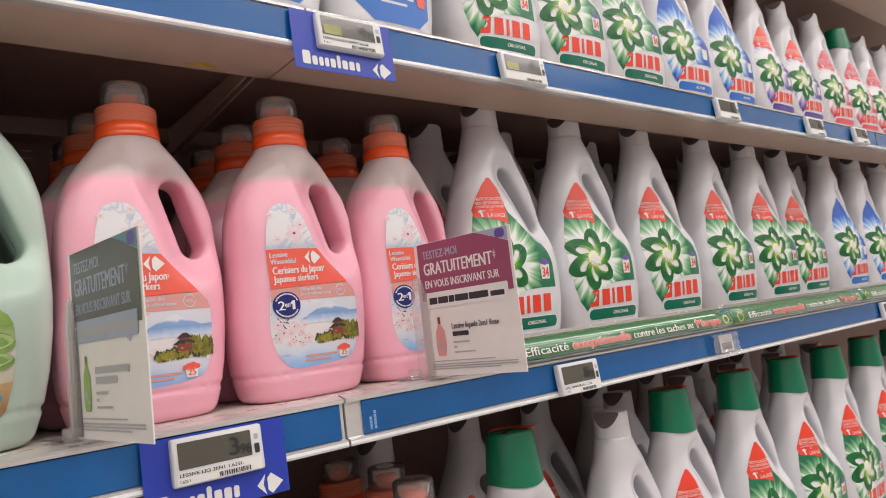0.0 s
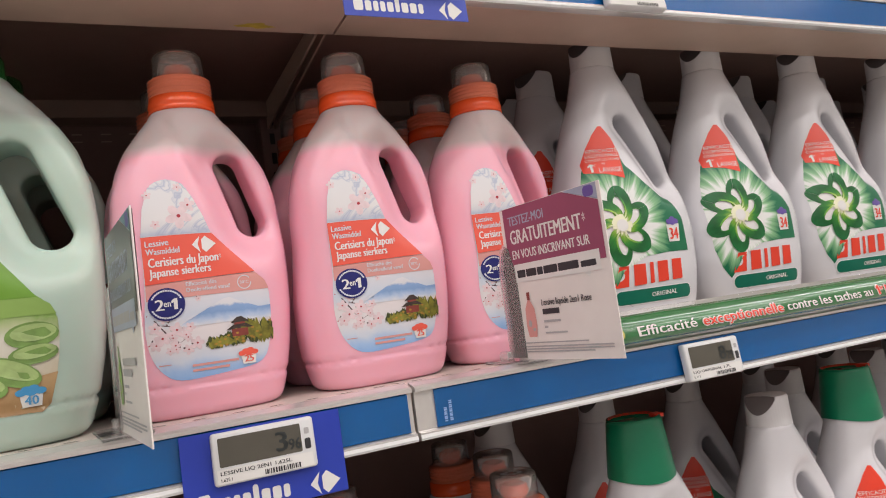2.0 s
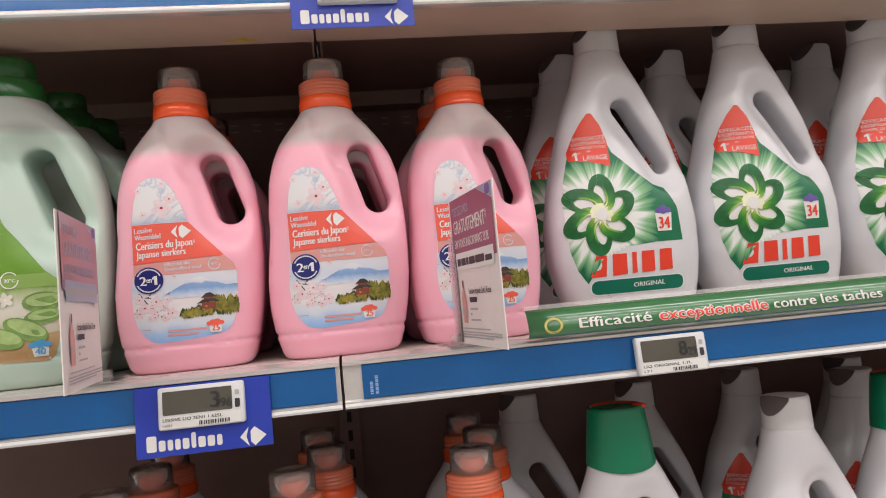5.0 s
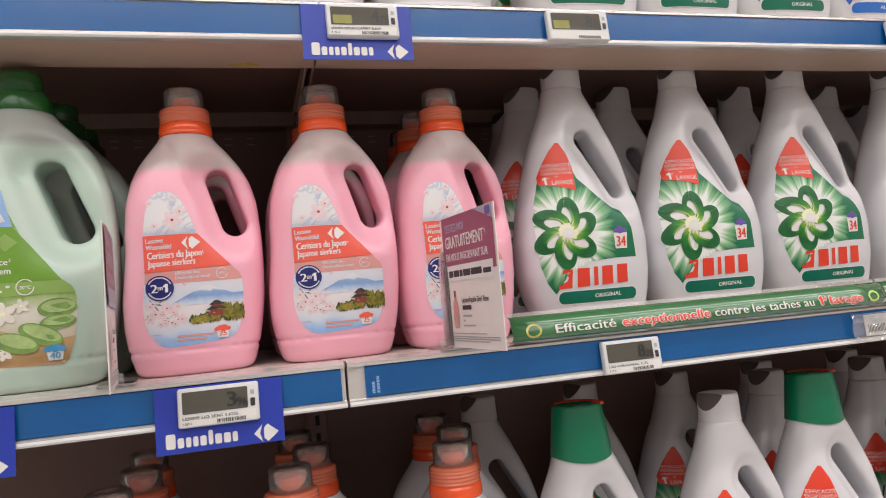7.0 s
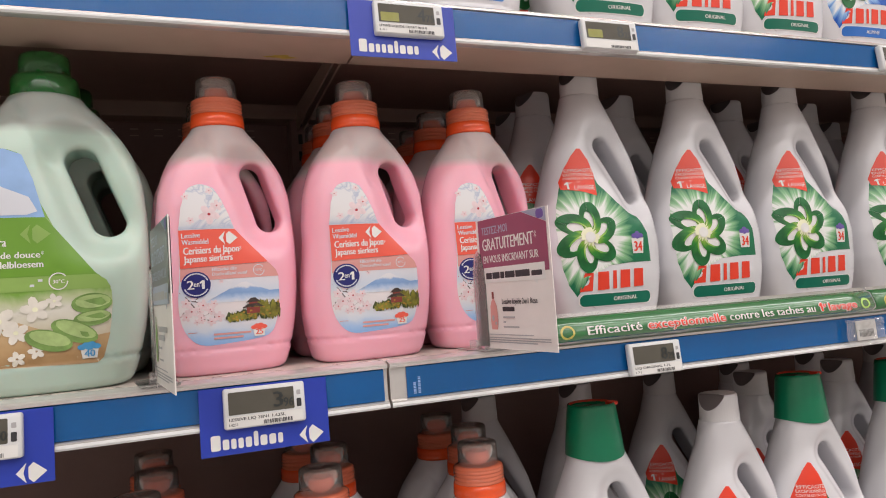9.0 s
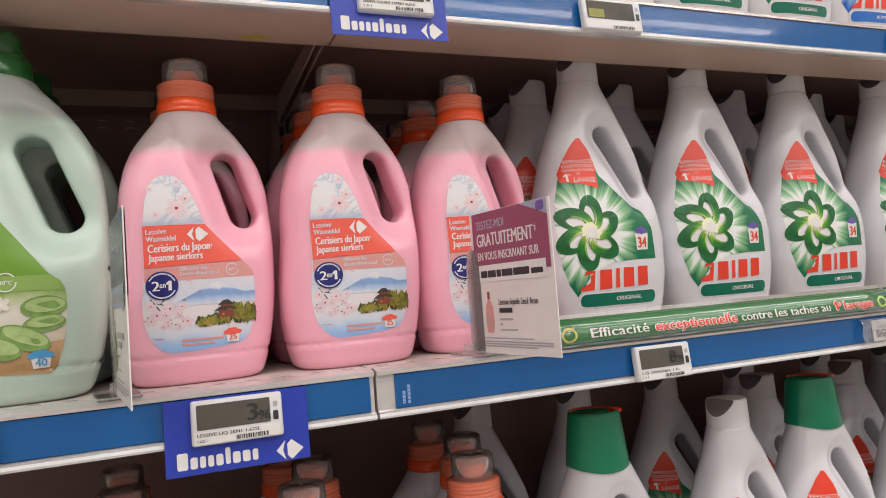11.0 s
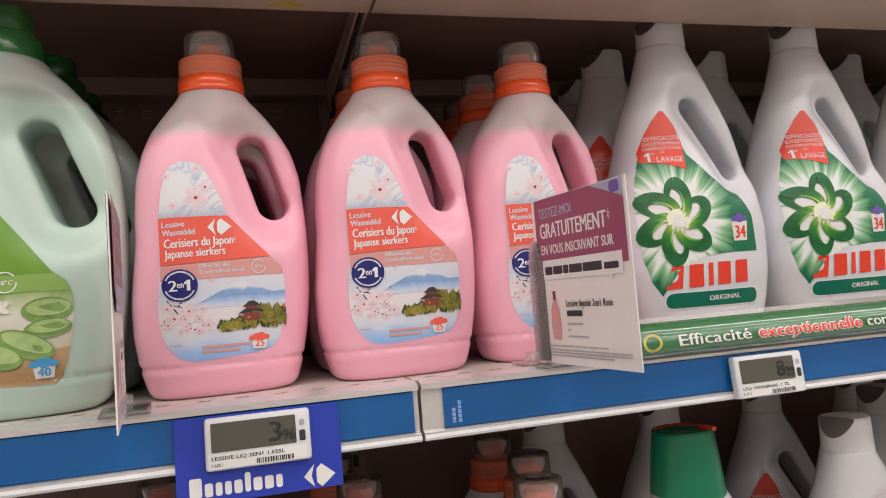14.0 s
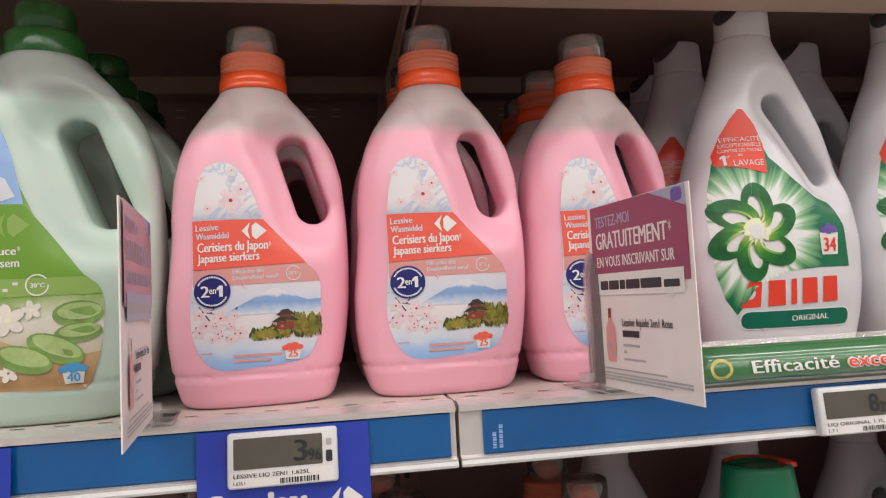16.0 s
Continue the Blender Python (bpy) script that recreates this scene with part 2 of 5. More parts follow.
M = dict(
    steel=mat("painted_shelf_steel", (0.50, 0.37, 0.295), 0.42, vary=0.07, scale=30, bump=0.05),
    # shelf steel again, darkened to paint in the shade under the shelf
    under=mat("shaded_shelf_underside", (0.29, 0.185, 0.155), 0.5, vary=0.1, scale=25, bump=0.04),
    flange=mat("shaded_flange_steel", (0.33, 0.235, 0.195), 0.45, vary=0.08, scale=30),
    # paler copy of the shelf steel: light falling on the top, as colour
    sheet=mat("lit_shelf_top", (0.72, 0.65, 0.59), 0.32, vary=0.06, scale=25, bump=0.03),
    lip=mat("rail_grey_plastic", (0.72, 0.70, 0.68), 0.18, metal=0.45, vary=0.06, scale=90),
    white_lip=mat("rail_white_plastic", (0.72, 0.73, 0.73), 0.3, vary=0.05, scale=90),
    blue=mat("rail_blue_insert", (0.004, 0.105, 0.34), 0.13, vary=0.08, scale=18, coat=0.3),
    dark=mat("dark_back_panel", (0.25, 0.158, 0.14), 0.5, vary=0.12, scale=20),
    black=mat("dark_slot", (0.02, 0.018, 0.017), 0.7, vary=0.1),
    tag=mat("tag_royal_blue", (0.022, 0.05, 0.42), 0.35, vary=0.05, scale=40),
    paper=mat("white_paper", (0.78, 0.77, 0.75), 0.6, vary=0.03, scale=80),
    ink=mat("black_ink", (0.03, 0.03, 0.035), 0.5, vary=0),
    greyink=mat("grey_ink", (0.43, 0.42, 0.43), 0.5, vary=0),
    esl=mat("label_housing_plastic", (0.72, 0.73, 0.74), 0.38, vary=0.03, scale=120, bump=0.03),
    lcd=mat("lcd_screen", (0.105, 0.098, 0.080), 0.12, vary=0.15, scale=25),
    lcdink=mat("lcd_segment", (0.025, 0.03, 0.03), 0.3, vary=0),
    ylw=mat("lcd_yellow_patch", (0.30, 0.30, 0.08), 0.2, vary=0.25, scale=60),
    pink=filled_plastic("pink_liquid_bottle", (0.93, 0.465, 0.575), (0.82, 0.69, 0.69), 0.201, 0.005),
    mint=filled_plastic("mint_liquid_bottle", (0.52, 0.655, 0.575), (0.52, 0.57, 0.53), 0.226),
    white=mat("white_bottle_plastic", (0.705, 0.70, 0.735), 0.25, vary=0.03, scale=14, bump=0.02),
    whitecap=mat("white_cap_plastic", (0.70, 0.69, 0.71), 0.42, vary=0.03, scale=30),
    dimple=mat("grey_cap_dimple", (0.16, 0.14, 0.145), 0.6, vary=0.1),
    orange=mat("orange_cap_plastic", (0.95, 0.11, 0.025), 0.16, vary=0.06, scale=40, coat=0.3),
    frost=mat("frosted_clear_cap", (0.86, 0.74, 0.70), 0.15, vary=0.05, clear=0.82),
    frosto=mat("frosted_orange_ring", (0.94, 0.24, 0.13), 0.2, vary=0.05, clear=0.22),
    gcap=mat("dark_green_translucent_cap", (0.02, 0.155, 0.032), 0.22, vary=0.1, scale=40, clear=0.12),
    gdose=mat("green_dosing_cap", (0.002, 0.205, 0.10), 0.3, vary=0.06, scale=30, coat=0.2),
    clear=mat("clear_acrylic", (0.85, 0.82, 0.80), 0.1, vary=0.04, clear=0.78),
    red=mat("print_red", (0.80, 0.055, 0.025), 0.35, vary=0.03),
    coral=mat("print_coral", (0.83, 0.115, 0.075), 0.4, vary=0.03),
    dusk=mat("print_dusky_pink", (0.70, 0.33, 0.30), 0.4, vary=0.03),
    labelsky=mat("print_pale_sky", (0.66, 0.68, 0.74), 0.4, vary=0.06, scale=18),
    labelwhite=mat("print_white", (0.80, 0.78, 0.78), 0.4, vary=0.05, scale=25),
    bluep=mat("print_sky_blue", (0.28, 0.46, 0.78), 0.4, vary=0.25, scale=30),
    mount=mat("print_mountain_blue", (0.27, 0.40, 0.68), 0.4, vary=0.3, scale=60),
    navy=mat("print_navy", (0.016, 0.02, 0.16), 0.35, vary=0.03),
    leaf=mat("print_foliage", (0.20, 0.19, 0.025), 0.45, vary=0.75, scale=260),
    leafd=mat("print_foliage_dark", (0.045, 0.06, 0.015), 0.45, vary=0.6, scale=260),
    roofp=mat("print_temple_red", (0.22, 0.04, 0.03), 0.45, vary=0.3, scale=200),
    roofd=mat("print_temple_roof", (0.055, 0.04, 0.035), 0.45, vary=0.3, scale=200),
    petal=mat("print_blossom", (0.76, 0.61, 0.64), 0.4, vary=0.15, scale=200),
    autumn=mat("print_autumn_leaf", (0.38, 0.21, 0.03), 0.45, vary=0.4, scale=260),
    cyan=mat("print_wash_blue", (0.06, 0.30, 0.58), 0.4, vary=0.05),
    residue=mat("yellow_residue", (0.55, 0.42, 0.06), 0.6, vary=0.3, scale=200),
    cpetal=mat("print_cream_blossom", (0.80, 0.76, 0.68), 0.4, vary=0.15, scale=90),
    heart=mat("print_blossom_heart", (0.45, 0.03, 0.05), 0.4, vary=0.1),
    twig=mat("print_twig", (0.10, 0.05, 0.06), 0.4, vary=0.3, scale=200),
    green3=mat("print_green_light", (0.45, 0.66, 0.16), 0.3, vary=0.15, scale=60),
    glow=mat("print_pale_yellow", (0.86, 0.86, 0.62), 0.35, vary=0.05),
    bargreen=mat("print_bar_green", (0.005, 0.15, 0.095), 0.35, vary=0.05),
    barblue=mat("print_bar_blue", (0.03, 0.16, 0.55), 0.35, vary=0.05),
    barviolet=mat("print_bar_violet", (0.10, 0.06, 0.32), 0.35, vary=0.05),
    rose=mat("print_rose", (0.72, 0.10, 0.14), 0.35, vary=0.1),
    violet=mat("print_violet", (0.14, 0.09, 0.36), 0.35, vary=0.2),
    agreen=mat("print_leaf_green", (0.15, 0.33, 0.03), 0.4, vary=0.1, scale=20),
    agreen2=mat("print_leaf_green_pale", (0.26, 0.42, 0.10), 0.4, vary=0.1, scale=20),
    aloe=mat("print_aloe", (0.20, 0.34, 0.09), 0.4, vary=0.4, scale=120),
    aloein=mat("print_aloe_flesh", (0.38, 0.52, 0.20), 0.4, vary=0.3, scale=120),
    # plum print with the clear cover's sheen mixed into its colour
    faded=mat("print_plum_sheen", (0.38, 0.19, 0.24), 0.3, vary=0.12, scale=30, coat=0.3),
    plum=mat("print_plum", (0.30, 0.065, 0.13), 0.35, vary=0.08, scale=30),
    charcoal=mat("print_charcoal", (0.125, 0.115, 0.122), 0.35, vary=0.1, scale=30),
    corner=mat("print_corner_blue", (0.36, 0.40, 0.52), 0.35, vary=0.08),
    teal=mat("print_corner_teal", (0.14, 0.28, 0.32), 0.35, vary=0.08),
    cream=mat("sign_card", (0.82, 0.775, 0.745), 0.4, vary=0.05, scale=40),
    strip=mat("print_strip_green", (0.04, 0.18, 0.06), 0.16, vary=0.1, scale=20, coat=1.0),
    olive=mat("print_strip_gold", (0.55, 0.50, 0.12), 0.25, vary=0.1),
    floor=mat("floor_vinyl", (0.70, 0.665, 0.635), 0.35, vary=0.1, scale=12),
    wall=mat("aisle_wall_paint", (0.78, 0.76, 0.73), 0.7, vary=0.06, scale=6),
    ceil=mat("ceiling_paint", (0.72, 0.71, 0.69), 0.8, vary=0.05, scale=6),
)
M["lakeview"] = picture_print("print_lake_view", [(0.0, (0.24, 0.43, 0.76)), (0.13, (0.36, 0.52, 0.78)), (0.24, (0.60, 0.66, 0.76)), (0.42, (0.75, 0.71, 0.73)), (0.62, (0.76, 0.71, 0.72)), (0.80, (0.60, 0.66, 0.76)), (1.0, (0.70, 0.69, 0.74))], 0.027, 0.087, 0.22)
M["mount"] = picture_print("print_mountain", [(0.0, (0.68, 0.70, 0.76)), (0.22, (0.42, 0.54, 0.74)), (0.45, (0.22, 0.36, 0.62)), (0.66, (0.26, 0.40, 0.66)), (0.76, (0.70, 0.71, 0.76)), (1.0, (0.74, 0.73, 0.77))], 0.0655, 0.0835, 0.30, 150)
M["splash"] = picture_print("print_blossom_water", [(0.0, (0.50, 0.55, 0.66)), (0.10, (0.66, 0.66, 0.70)), (0.25, (0.76, 0.74, 0.75)), (1.0, (0.72, 0.72, 0.75))], 0.1335, 0.176, 0.3, 80, (0.40, 0.45, 0.60))
M["orchard"] = picture_print("print_aloe_ground", [(0.0, (0.55, 0.45, 0.30)), (0.35, (0.66, 0.62, 0.50)), (0.6, (0.70, 0.68, 0.60)), (0.8, (0.48, 0.54, 0.30)), (1.0, (0.18, 0.36, 0.05))], 0.040, 0.086, 0.5, 45)
M["board"] = picture_print("print_wooden_board", [(0.0, (0.36, 0.21, 0.09)), (0.4, (0.48, 0.31, 0.15)), (0.7, (0.56, 0.38, 0.20)), (1.0, (0.62, 0.46, 0.28))], 0.022, 0.060, 0.6, 70)
FLOWER = (-0.033, 0.111)
M["burst_green"] = ray_print("print_burst_green", (0.006, 0.16, 0.07), (0.25, 0.50, 0.26), FLOWER, ((0.35, (0.82, 0.84, 0.82)), (0.45, (0.25, 0.50, 0.26)), (0.58, (0.006, 0.16, 0.07))))
M["petalp"] = ray_print("print_petal", None, None, FLOWER, ((0.05, (0.80, 0.84, 0.45)), (0.10, (0.24, 0.44, 0.05)), (0.17, (0.030, 0.23, 0.03)), (0.27, (0.005, 0.105, 0.024)), (0.36, (0.010, 0.155, 0.040))), 0.012)
M["petals"] = ray_print("print_petal_shine", None, None, FLOWER, ((0.08, (0.85, 0.88, 0.60)), (0.15, (0.36, 0.56, 0.10)), (0.24, (0.07, 0.32, 0.06)), (0.34, (0.012, 0.16, 0.04))), 0.012)
M["burst_blue"] = ray_print("print_burst_blue", (0.01, 0.10, 0.50), (0.25, 0.45, 0.75), FLOWER, ((0.36, (0.80, 0.81, 0.82)), (0.47, (0.25, 0.45, 0.75)), (0.60, (0.01, 0.10, 0.50))))
M["burst_violet"] = ray_print("print_burst_violet", (0.10, 0.06, 0.32), (0.45, 0.38, 0.62), FLOWER, ((0.36, (0.80, 0.81, 0.82)), (0.47, (0.45, 0.38, 0.62)), (0.60, (0.10, 0.06, 0.32))))
M["burst_rose"] = ray_print("print_burst_rose", (0.62, 0.06, 0.12), (0.75, 0.45, 0.48), FLOWER, ((0.36, (0.80, 0.81, 0.82)), (0.47, (0.75, 0.45, 0.48)), (0.60, (0.62, 0.06, 0.12))))


# ---- builders ----
def root(name, label, category, group="", m=None):
    ob = new(name)
    ob.empty_display_size = 0.02
    if m is not None:
        ob.matrix_basis = m
    return tagged(ob, label, category, group)


def obj(name, verts, faces, material, parent=None, label="", smooth=False):
    me = bpy.data.meshes.new(name)
    me.from_pydata([tuple(map(float, v)) for v in verts], [], [tuple(map(int, f)) for f in faces])
    if smooth:
        me.shade_smooth()
    me.materials.append(M[material])
    ob = new(name, me)
    if parent is not None:
        ob.parent = parent
    if label:
        ob["label"] = label
    return ob


def part(name, bm, material, parent=None, label="", smooth=False):
    me = bpy.data.meshes.new(name)
    bm.to_mesh(me)
    bm.free()
    if smooth:
        me.shade_smooth()
    me.materials.append(M[material])
    ob = new(name, me)
    if parent is not None:
        ob.parent = parent
    if label:
        ob["label"] = label
    return ob


def box_bm(x0, x1, y0, y1, z0, z1, bevel=0.0, segs=2):
    bm = bmesh.new()
    bmesh.ops.create_cube(bm, size=1)
    for v in bm.verts:
        v.co = Vector(((x0 + x1) / 2 + v.co.x * (x1 - x0), (y0 + y1) / 2 + v.co.y * (y1 - y0), (z0 + z1) / 2 + v.co.z * (z1 - z0)))
    if bevel:
        bmesh.ops.bevel(bm, geom=bm.edges[:], offset=bevel, segments=segs, affect="EDGES", profile=0.5)
    return bm


def sweep_x(profile, x0, x1, cuts=1):
    """A closed (y, z) profile drawn out along x."""
    n = len(profile)
    verts = [(x0 + (x1 - x0) * i / cuts, y, z) for i in range(cuts + 1) for y, z in profile]
    faces = [(i * n + j, i * n + (j + 1) % n, (i + 1) * n + (j + 1) % n, (i + 1) * n + j) for i in range(cuts) for j in range(n)]
    faces += [tuple(range(n))[::-1], tuple(cuts * n + j for j in range(n))]
    return verts, faces


def lathe(profile, n=40, ry=1.0):
    """Rings of (radius, z) round the z axis, closed at both ends."""
    verts, faces = [], []
    for r, z in profile:
        verts += [(r * math.cos(2 * math.pi * i / n), ry * r * math.sin(2 * math.pi * i / n), z) for i in range(n)]
    for k in range(len(profile) - 1):
        faces += [(k * n + i, k * n + (i + 1) % n, (k + 1) * n + (i + 1) % n, (k + 1) * n + i) for i in range(n)]
    faces += [tuple(range(n))[::-1], tuple((len(profile) - 1) * n + i for i in range(n))]
    return verts, faces


def smax(a, b, k):
    h = np.maximum(k - np.abs(a - b), 0) / k
    return np.maximum(a, b) + h * h * k / 4


def table(zs, vs, soft=0.006):
    """A smooth curve through a few heights."""
    fine = np.linspace(zs[0] - 0.03, zs[-1] + 0.03, 800)
    val = np.interp(fine, zs, vs)
    w = max(1, int(soft / (fine[1] - fine[0])))
    ker = np.hanning(2 * w + 3)
    ker /= ker.sum()
    pad = np.pad(val, len(ker) // 2, mode="edge")
    val = np.convolve(pad, ker, "valid")
    return lambda z: np.interp(z, fine, val)


def nets(field, lo, hi, h):
    """Surface of field = 0 by surface nets, drawn onto the field afterwards."""
    ax = [np.arange(lo[i], hi[i] + h, h) for i in range(3)]
    g = field(*np.meshgrid(*ax, indexing="ij"))
    inside = g < 0
    nx, ny, nz = (len(a) for a in ax)
    corner = [(i, j, k) for i in (0, 1) for j in (0, 1) for k in (0, 1)]
    cut = lambda a, c: a[c[0] : nx - 1 + c[0], c[1] : ny - 1 + c[1], c[2] : nz - 1 + c[2]]
    count = sum(cut(inside, c).astype(int) for c in corner)
    mask = (count > 0) & (count < 8)
    idx = -np.ones(mask.shape, int)
    idx[mask] = np.arange(mask.sum())
    acc, num = np.zeros((mask.sum(), 3)), np.zeros(mask.sum())
    for c in corner:
        for axis in range(3):
            if c[axis]:
                continue
            d = list(c)
            d[axis] = 1
            a, b = cut(g, c)[mask], cut(g, d)[mask]
            on = (a < 0) != (b < 0)
            t = np.where(on, a / np.where(on, a - b, 1), 0)
            p = np.tile(np.array(c, float), (len(a), 1))
            p[:, axis] += t
            acc[on] += p[on]
            num += on
    cells = np.argwhere(mask)
    v = (cells + acc / num[:, None]) * h + np.array(lo)
    faces = []
    for axis in range(3):
        sl = [slice(1, -1)] * 3
        a_, b_ = (axis + 1) % 3, (axis + 2) % 3
        lo_, hi_ = [slice(None)] * 3, [slice(None)] * 3
        lo_[axis], hi_[axis] = slice(0, -1), slice(1, None)
        ch = inside[tuple(lo_)] != inside[tuple(hi_)]
        for p in np.argwhere(ch):
            if p[a_] < 1 or p[b_] < 1 or p[a_] >= g.shape[a_] - 1 or p[b_] >= g.shape[b_] - 1:
                continue
            q = []
            for da, db in ((-1, -1), (0, -1), (0, 0), (-1, 0)):
                s = p.copy()
                s[a_] += da
                s[b_] += db
                q.append(idx[tuple(s)])
            faces.append(q if inside[tuple(p)] else q[::-1])
    e = 0.0005
    for _ in range(2):
        f = field(v[:, 0], v[:, 1], v[:, 2])
        gr = np.stack([(field(*(v + d).T) - field(*(v - d).T)) / (2 * e) for d in np.eye(3) * e], 1)
        v = v - np.clip(f / np.maximum((gr * gr).sum(1), 0.05), -h, h)[:, None] * gr
    return v, faces


def front_of(field):
    """The front (small y) of a solid over points (x, z)."""

    def surf(x, z):
        x, z = np.asarray(x, float), np.asarray(z, float)
        a, b = np.full(x.shape, -0.09), np.full(x.shape, -0.002)
        for _ in range(26):
            m = (a + b) / 2
            out = field(x, m, z) > 0
            a, b = np.where(out, m, a), np.where(out, b, m)
        return a

    return surf


def flat_surf(x, z):
    return np.zeros(np.shape(x))


def lay(me_or_bm_pts, surf, lift):
    p = np.array(me_or_bm_pts, float)
    return np.stack([p[:, 0], surf(p[:, 0], p[:, 1]) - lift, p[:, 1]], 1)


def decal(name, poly, material, parent, surf, lift, step=0.004, label=""):
    """A printed area with the outline poly (x, z), laid on a surface."""
    bm = bmesh.new()
    bm.faces.new([bm.verts.new((x, 0, z)) for x, z in poly])
    bmesh.ops.triangulate(bm, faces=bm.faces[:])
    if surf is not flat_surf:
        xs, zs = [p[0] for p in poly], [p[1] for p in poly]
        for lo, hi, no in ((min(xs), max(xs), (1, 0, 0)), (min(zs), max(zs), (0, 0, 1))):
            for i in range(1, int((hi - lo) / step) + 1):
                at = lo + i * step
                bmesh.ops.bisect_plane(bm, geom=bm.verts[:] + bm.edges[:] + bm.faces[:], plane_co=(at * no[0], 0, at * no[2]), plane_no=no, dist=1e-6)
    pts = lay([(v.co.x, v.co.z) for v in bm.verts], surf, lift)
    for v, p in zip(bm.verts, pts):
        v.co = p
    bmesh.ops.recalc_face_normals(bm, faces=bm.faces[:])
    for f in bm.faces:
        if f.normal.y > 0:
            f.normal_flip()
    return part(name, bm, material, parent, label, smooth=surf is not flat_surf)


def shapes(name, polys, material, parent, surf, lift, label=""):
    """Several small convex printed shapes as one print."""
    verts, faces = [], []
    for poly in polys:
        faces.append(tuple(range(len(verts), len(verts) + len(poly))))
        verts += poly
    return obj(name, lay(verts, surf, lift), faces, material, parent, label)


def each(name, polys, material, parent, surf, lift, label=""):
    """The same, every shape a print of its own."""
    return [shapes(name, [p], material, parent, surf, lift, label) for p in polys]


def oval(cx, cz, rx, rz, n=24, turn=0.0):
    c, s = math.cos(turn), math.sin(turn)
    pts = [(rx * math.cos(2 * math.pi * i / n), rz * math.sin(2 * math.pi * i / n)) for i in range(n)]
    return [(cx + c * x - s * z, cz + s * x + c * z) for x, z in pts]


def soften(pts, turns=2):
    """Outline with its corners rounded off."""
    for _ in range(turns):
        nxt = pts[1:] + pts[:1]
        pts = [(a[0] * k + b[0] * (1 - k), a[1] * k + b[1] * (1 - k)) for a, b in zip(pts, nxt) for k in (0.75, 0.25)]
    return pts


def rect(x0, z0, x1, z1, slant=0.0):
    return [(x0, z0), (x1, z0), (x1 + slant, z1), (x0 + slant, z1)]


def rounded(x0, z0, x1, z1, r, n=5):
    out = []
    for cx, cz, a0 in ((x1 - r, z0 + r, -90), (x1 - r, z1 - r, 0), (x0 + r, z1 - r, 90), (x0 + r, z0 + r, 180)):
        out += [(cx + r * math.cos(radians(a0 + 90 * i / n)), cz + r * math.sin(radians(a0 + 90 * i / n))) for i in range(n + 1)]
    return out


def ring(cx, cz, rx, rz, wx, turn, n=30, off=0.0):
    """Quads of an oval band."""
    o, i = oval(cx, cz, rx, rz, n, turn), oval(cx - off * math.cos(turn), cz - off * math.sin(turn), rx - wx, rz - wx, n, turn)
    return [[o[k], o[(k + 1) % n], i[(k + 1) % n], i[k]] for k in range(n)]


LETTERS = {}


def letters(text, bold):
    """Flat outline mesh of a line of text, one unit wide: points and faces."""
    if text == "1":
        # upright with a flag, as the labels print it
        one = np.array([(0.45, 0), (1, 0), (1, 1.75), (0.55, 1.75), (0, 1.36), (0, 1.0), (0.45, 1.28)])
        return one, [(0, 1, 2, 3, 6), (3, 4, 5, 6)]
    if (text, bold) not in LETTERS:
        cu = bpy.data.curves.new("writing", "FONT")
        cu.body, cu.resolution_u, cu.fill_mode, cu.offset = text, 2, "BOTH", 0.0
        ob = bpy.data.objects.new("writing", cu)
        scene.collection.objects.link(ob)
        dg = bpy.context.evaluated_depsgraph_get()
        dg.update()
        me = ob.evaluated_get(dg).to_mesh()
        v = np.array([w.co[:2] for w in me.vertices], float)
        f = [tuple(p.vertices) for p in me.polygons]
        ob.evaluated_get(dg).to_mesh_clear()
        bpy.data.objects.remove(ob)
        bpy.data.curves.remove(cu)
        x0, wide = v[:, 0].min(), np.ptp(v[:, 0])
        LETTERS[text, bold] = ((v - (x0, 0)) / wide, f)
    return LETTERS[text, bold]


def k_height(v, k):
    return k * float(v[:, 1].max())


def writing(lines, material, parent, surf, lift, label="", bold=0.018):
    """Lines of (text, x, z of the foot, width, height of a capital or None, rise): one printed mesh."""
    verts, faces = [], []
    for text, x, z, width, tall, rise in lines:
        v, f = letters(text, 0)
        k = width if tall is None else tall / max(1e-6, v[:, 1].max())
        # a bold line is struck twice, a hair apart
        for dx, dl in ((0.0, 0.0),) if not bold or text == "*" else ((-0.035, 0.0), (0.035, 0.00003)):
            p = np.stack([x + v[:, 0] * width + dx * k_height(v, k), z + v[:, 1] * k + v[:, 0] * rise], 1)
            faces += [tuple(i + len(verts) for i in q) for q in f]
            verts += [(*q, dl) for q in p]
    pts = np.array(verts)
    verts = lay(pts[:, :2], surf, lift)
    verts[:, 1] -= pts[:, 2]
    return obj("writing", verts, faces, material, parent, label)


def bars(rows):
    """Plain bars in place of small print: (x, z, width, height)."""
    return [rect(x, z, x + w, z + h) for x, z, w, h in rows]


def arrows(cx, cz, s):
    """Plain two-sided emblem: a left and a right pointed shape."""
    left = [(cx - s, cz), (cx - 0.32 * s, cz - 0.72 * s), (cx - 0.52 * s, cz), (cx - 0.32 * s, cz + 0.72 * s)]
    right = [(cx - 0.20 * s, cz - 0.40 * s), (cx + 0.12 * s, cz - 0.72 * s), (cx + s, cz), (cx + 0.12 * s, cz + 0.72 * s), (cx - 0.20 * s, cz + 0.40 * s)]
    return [left, right]

# ---- heights and bays of the shelving ----
UP, MID, LOW, TOP = 1.509, 1.163, 0.745, 1.90
FACE, BACK = -0.247, 0.16
JOINT = -0.08
BAYS = ((JOINT - 1.33, JOINT), (JOINT, JOINT + 1.33), (JOINT + 1.33, JOINT + 2.66))


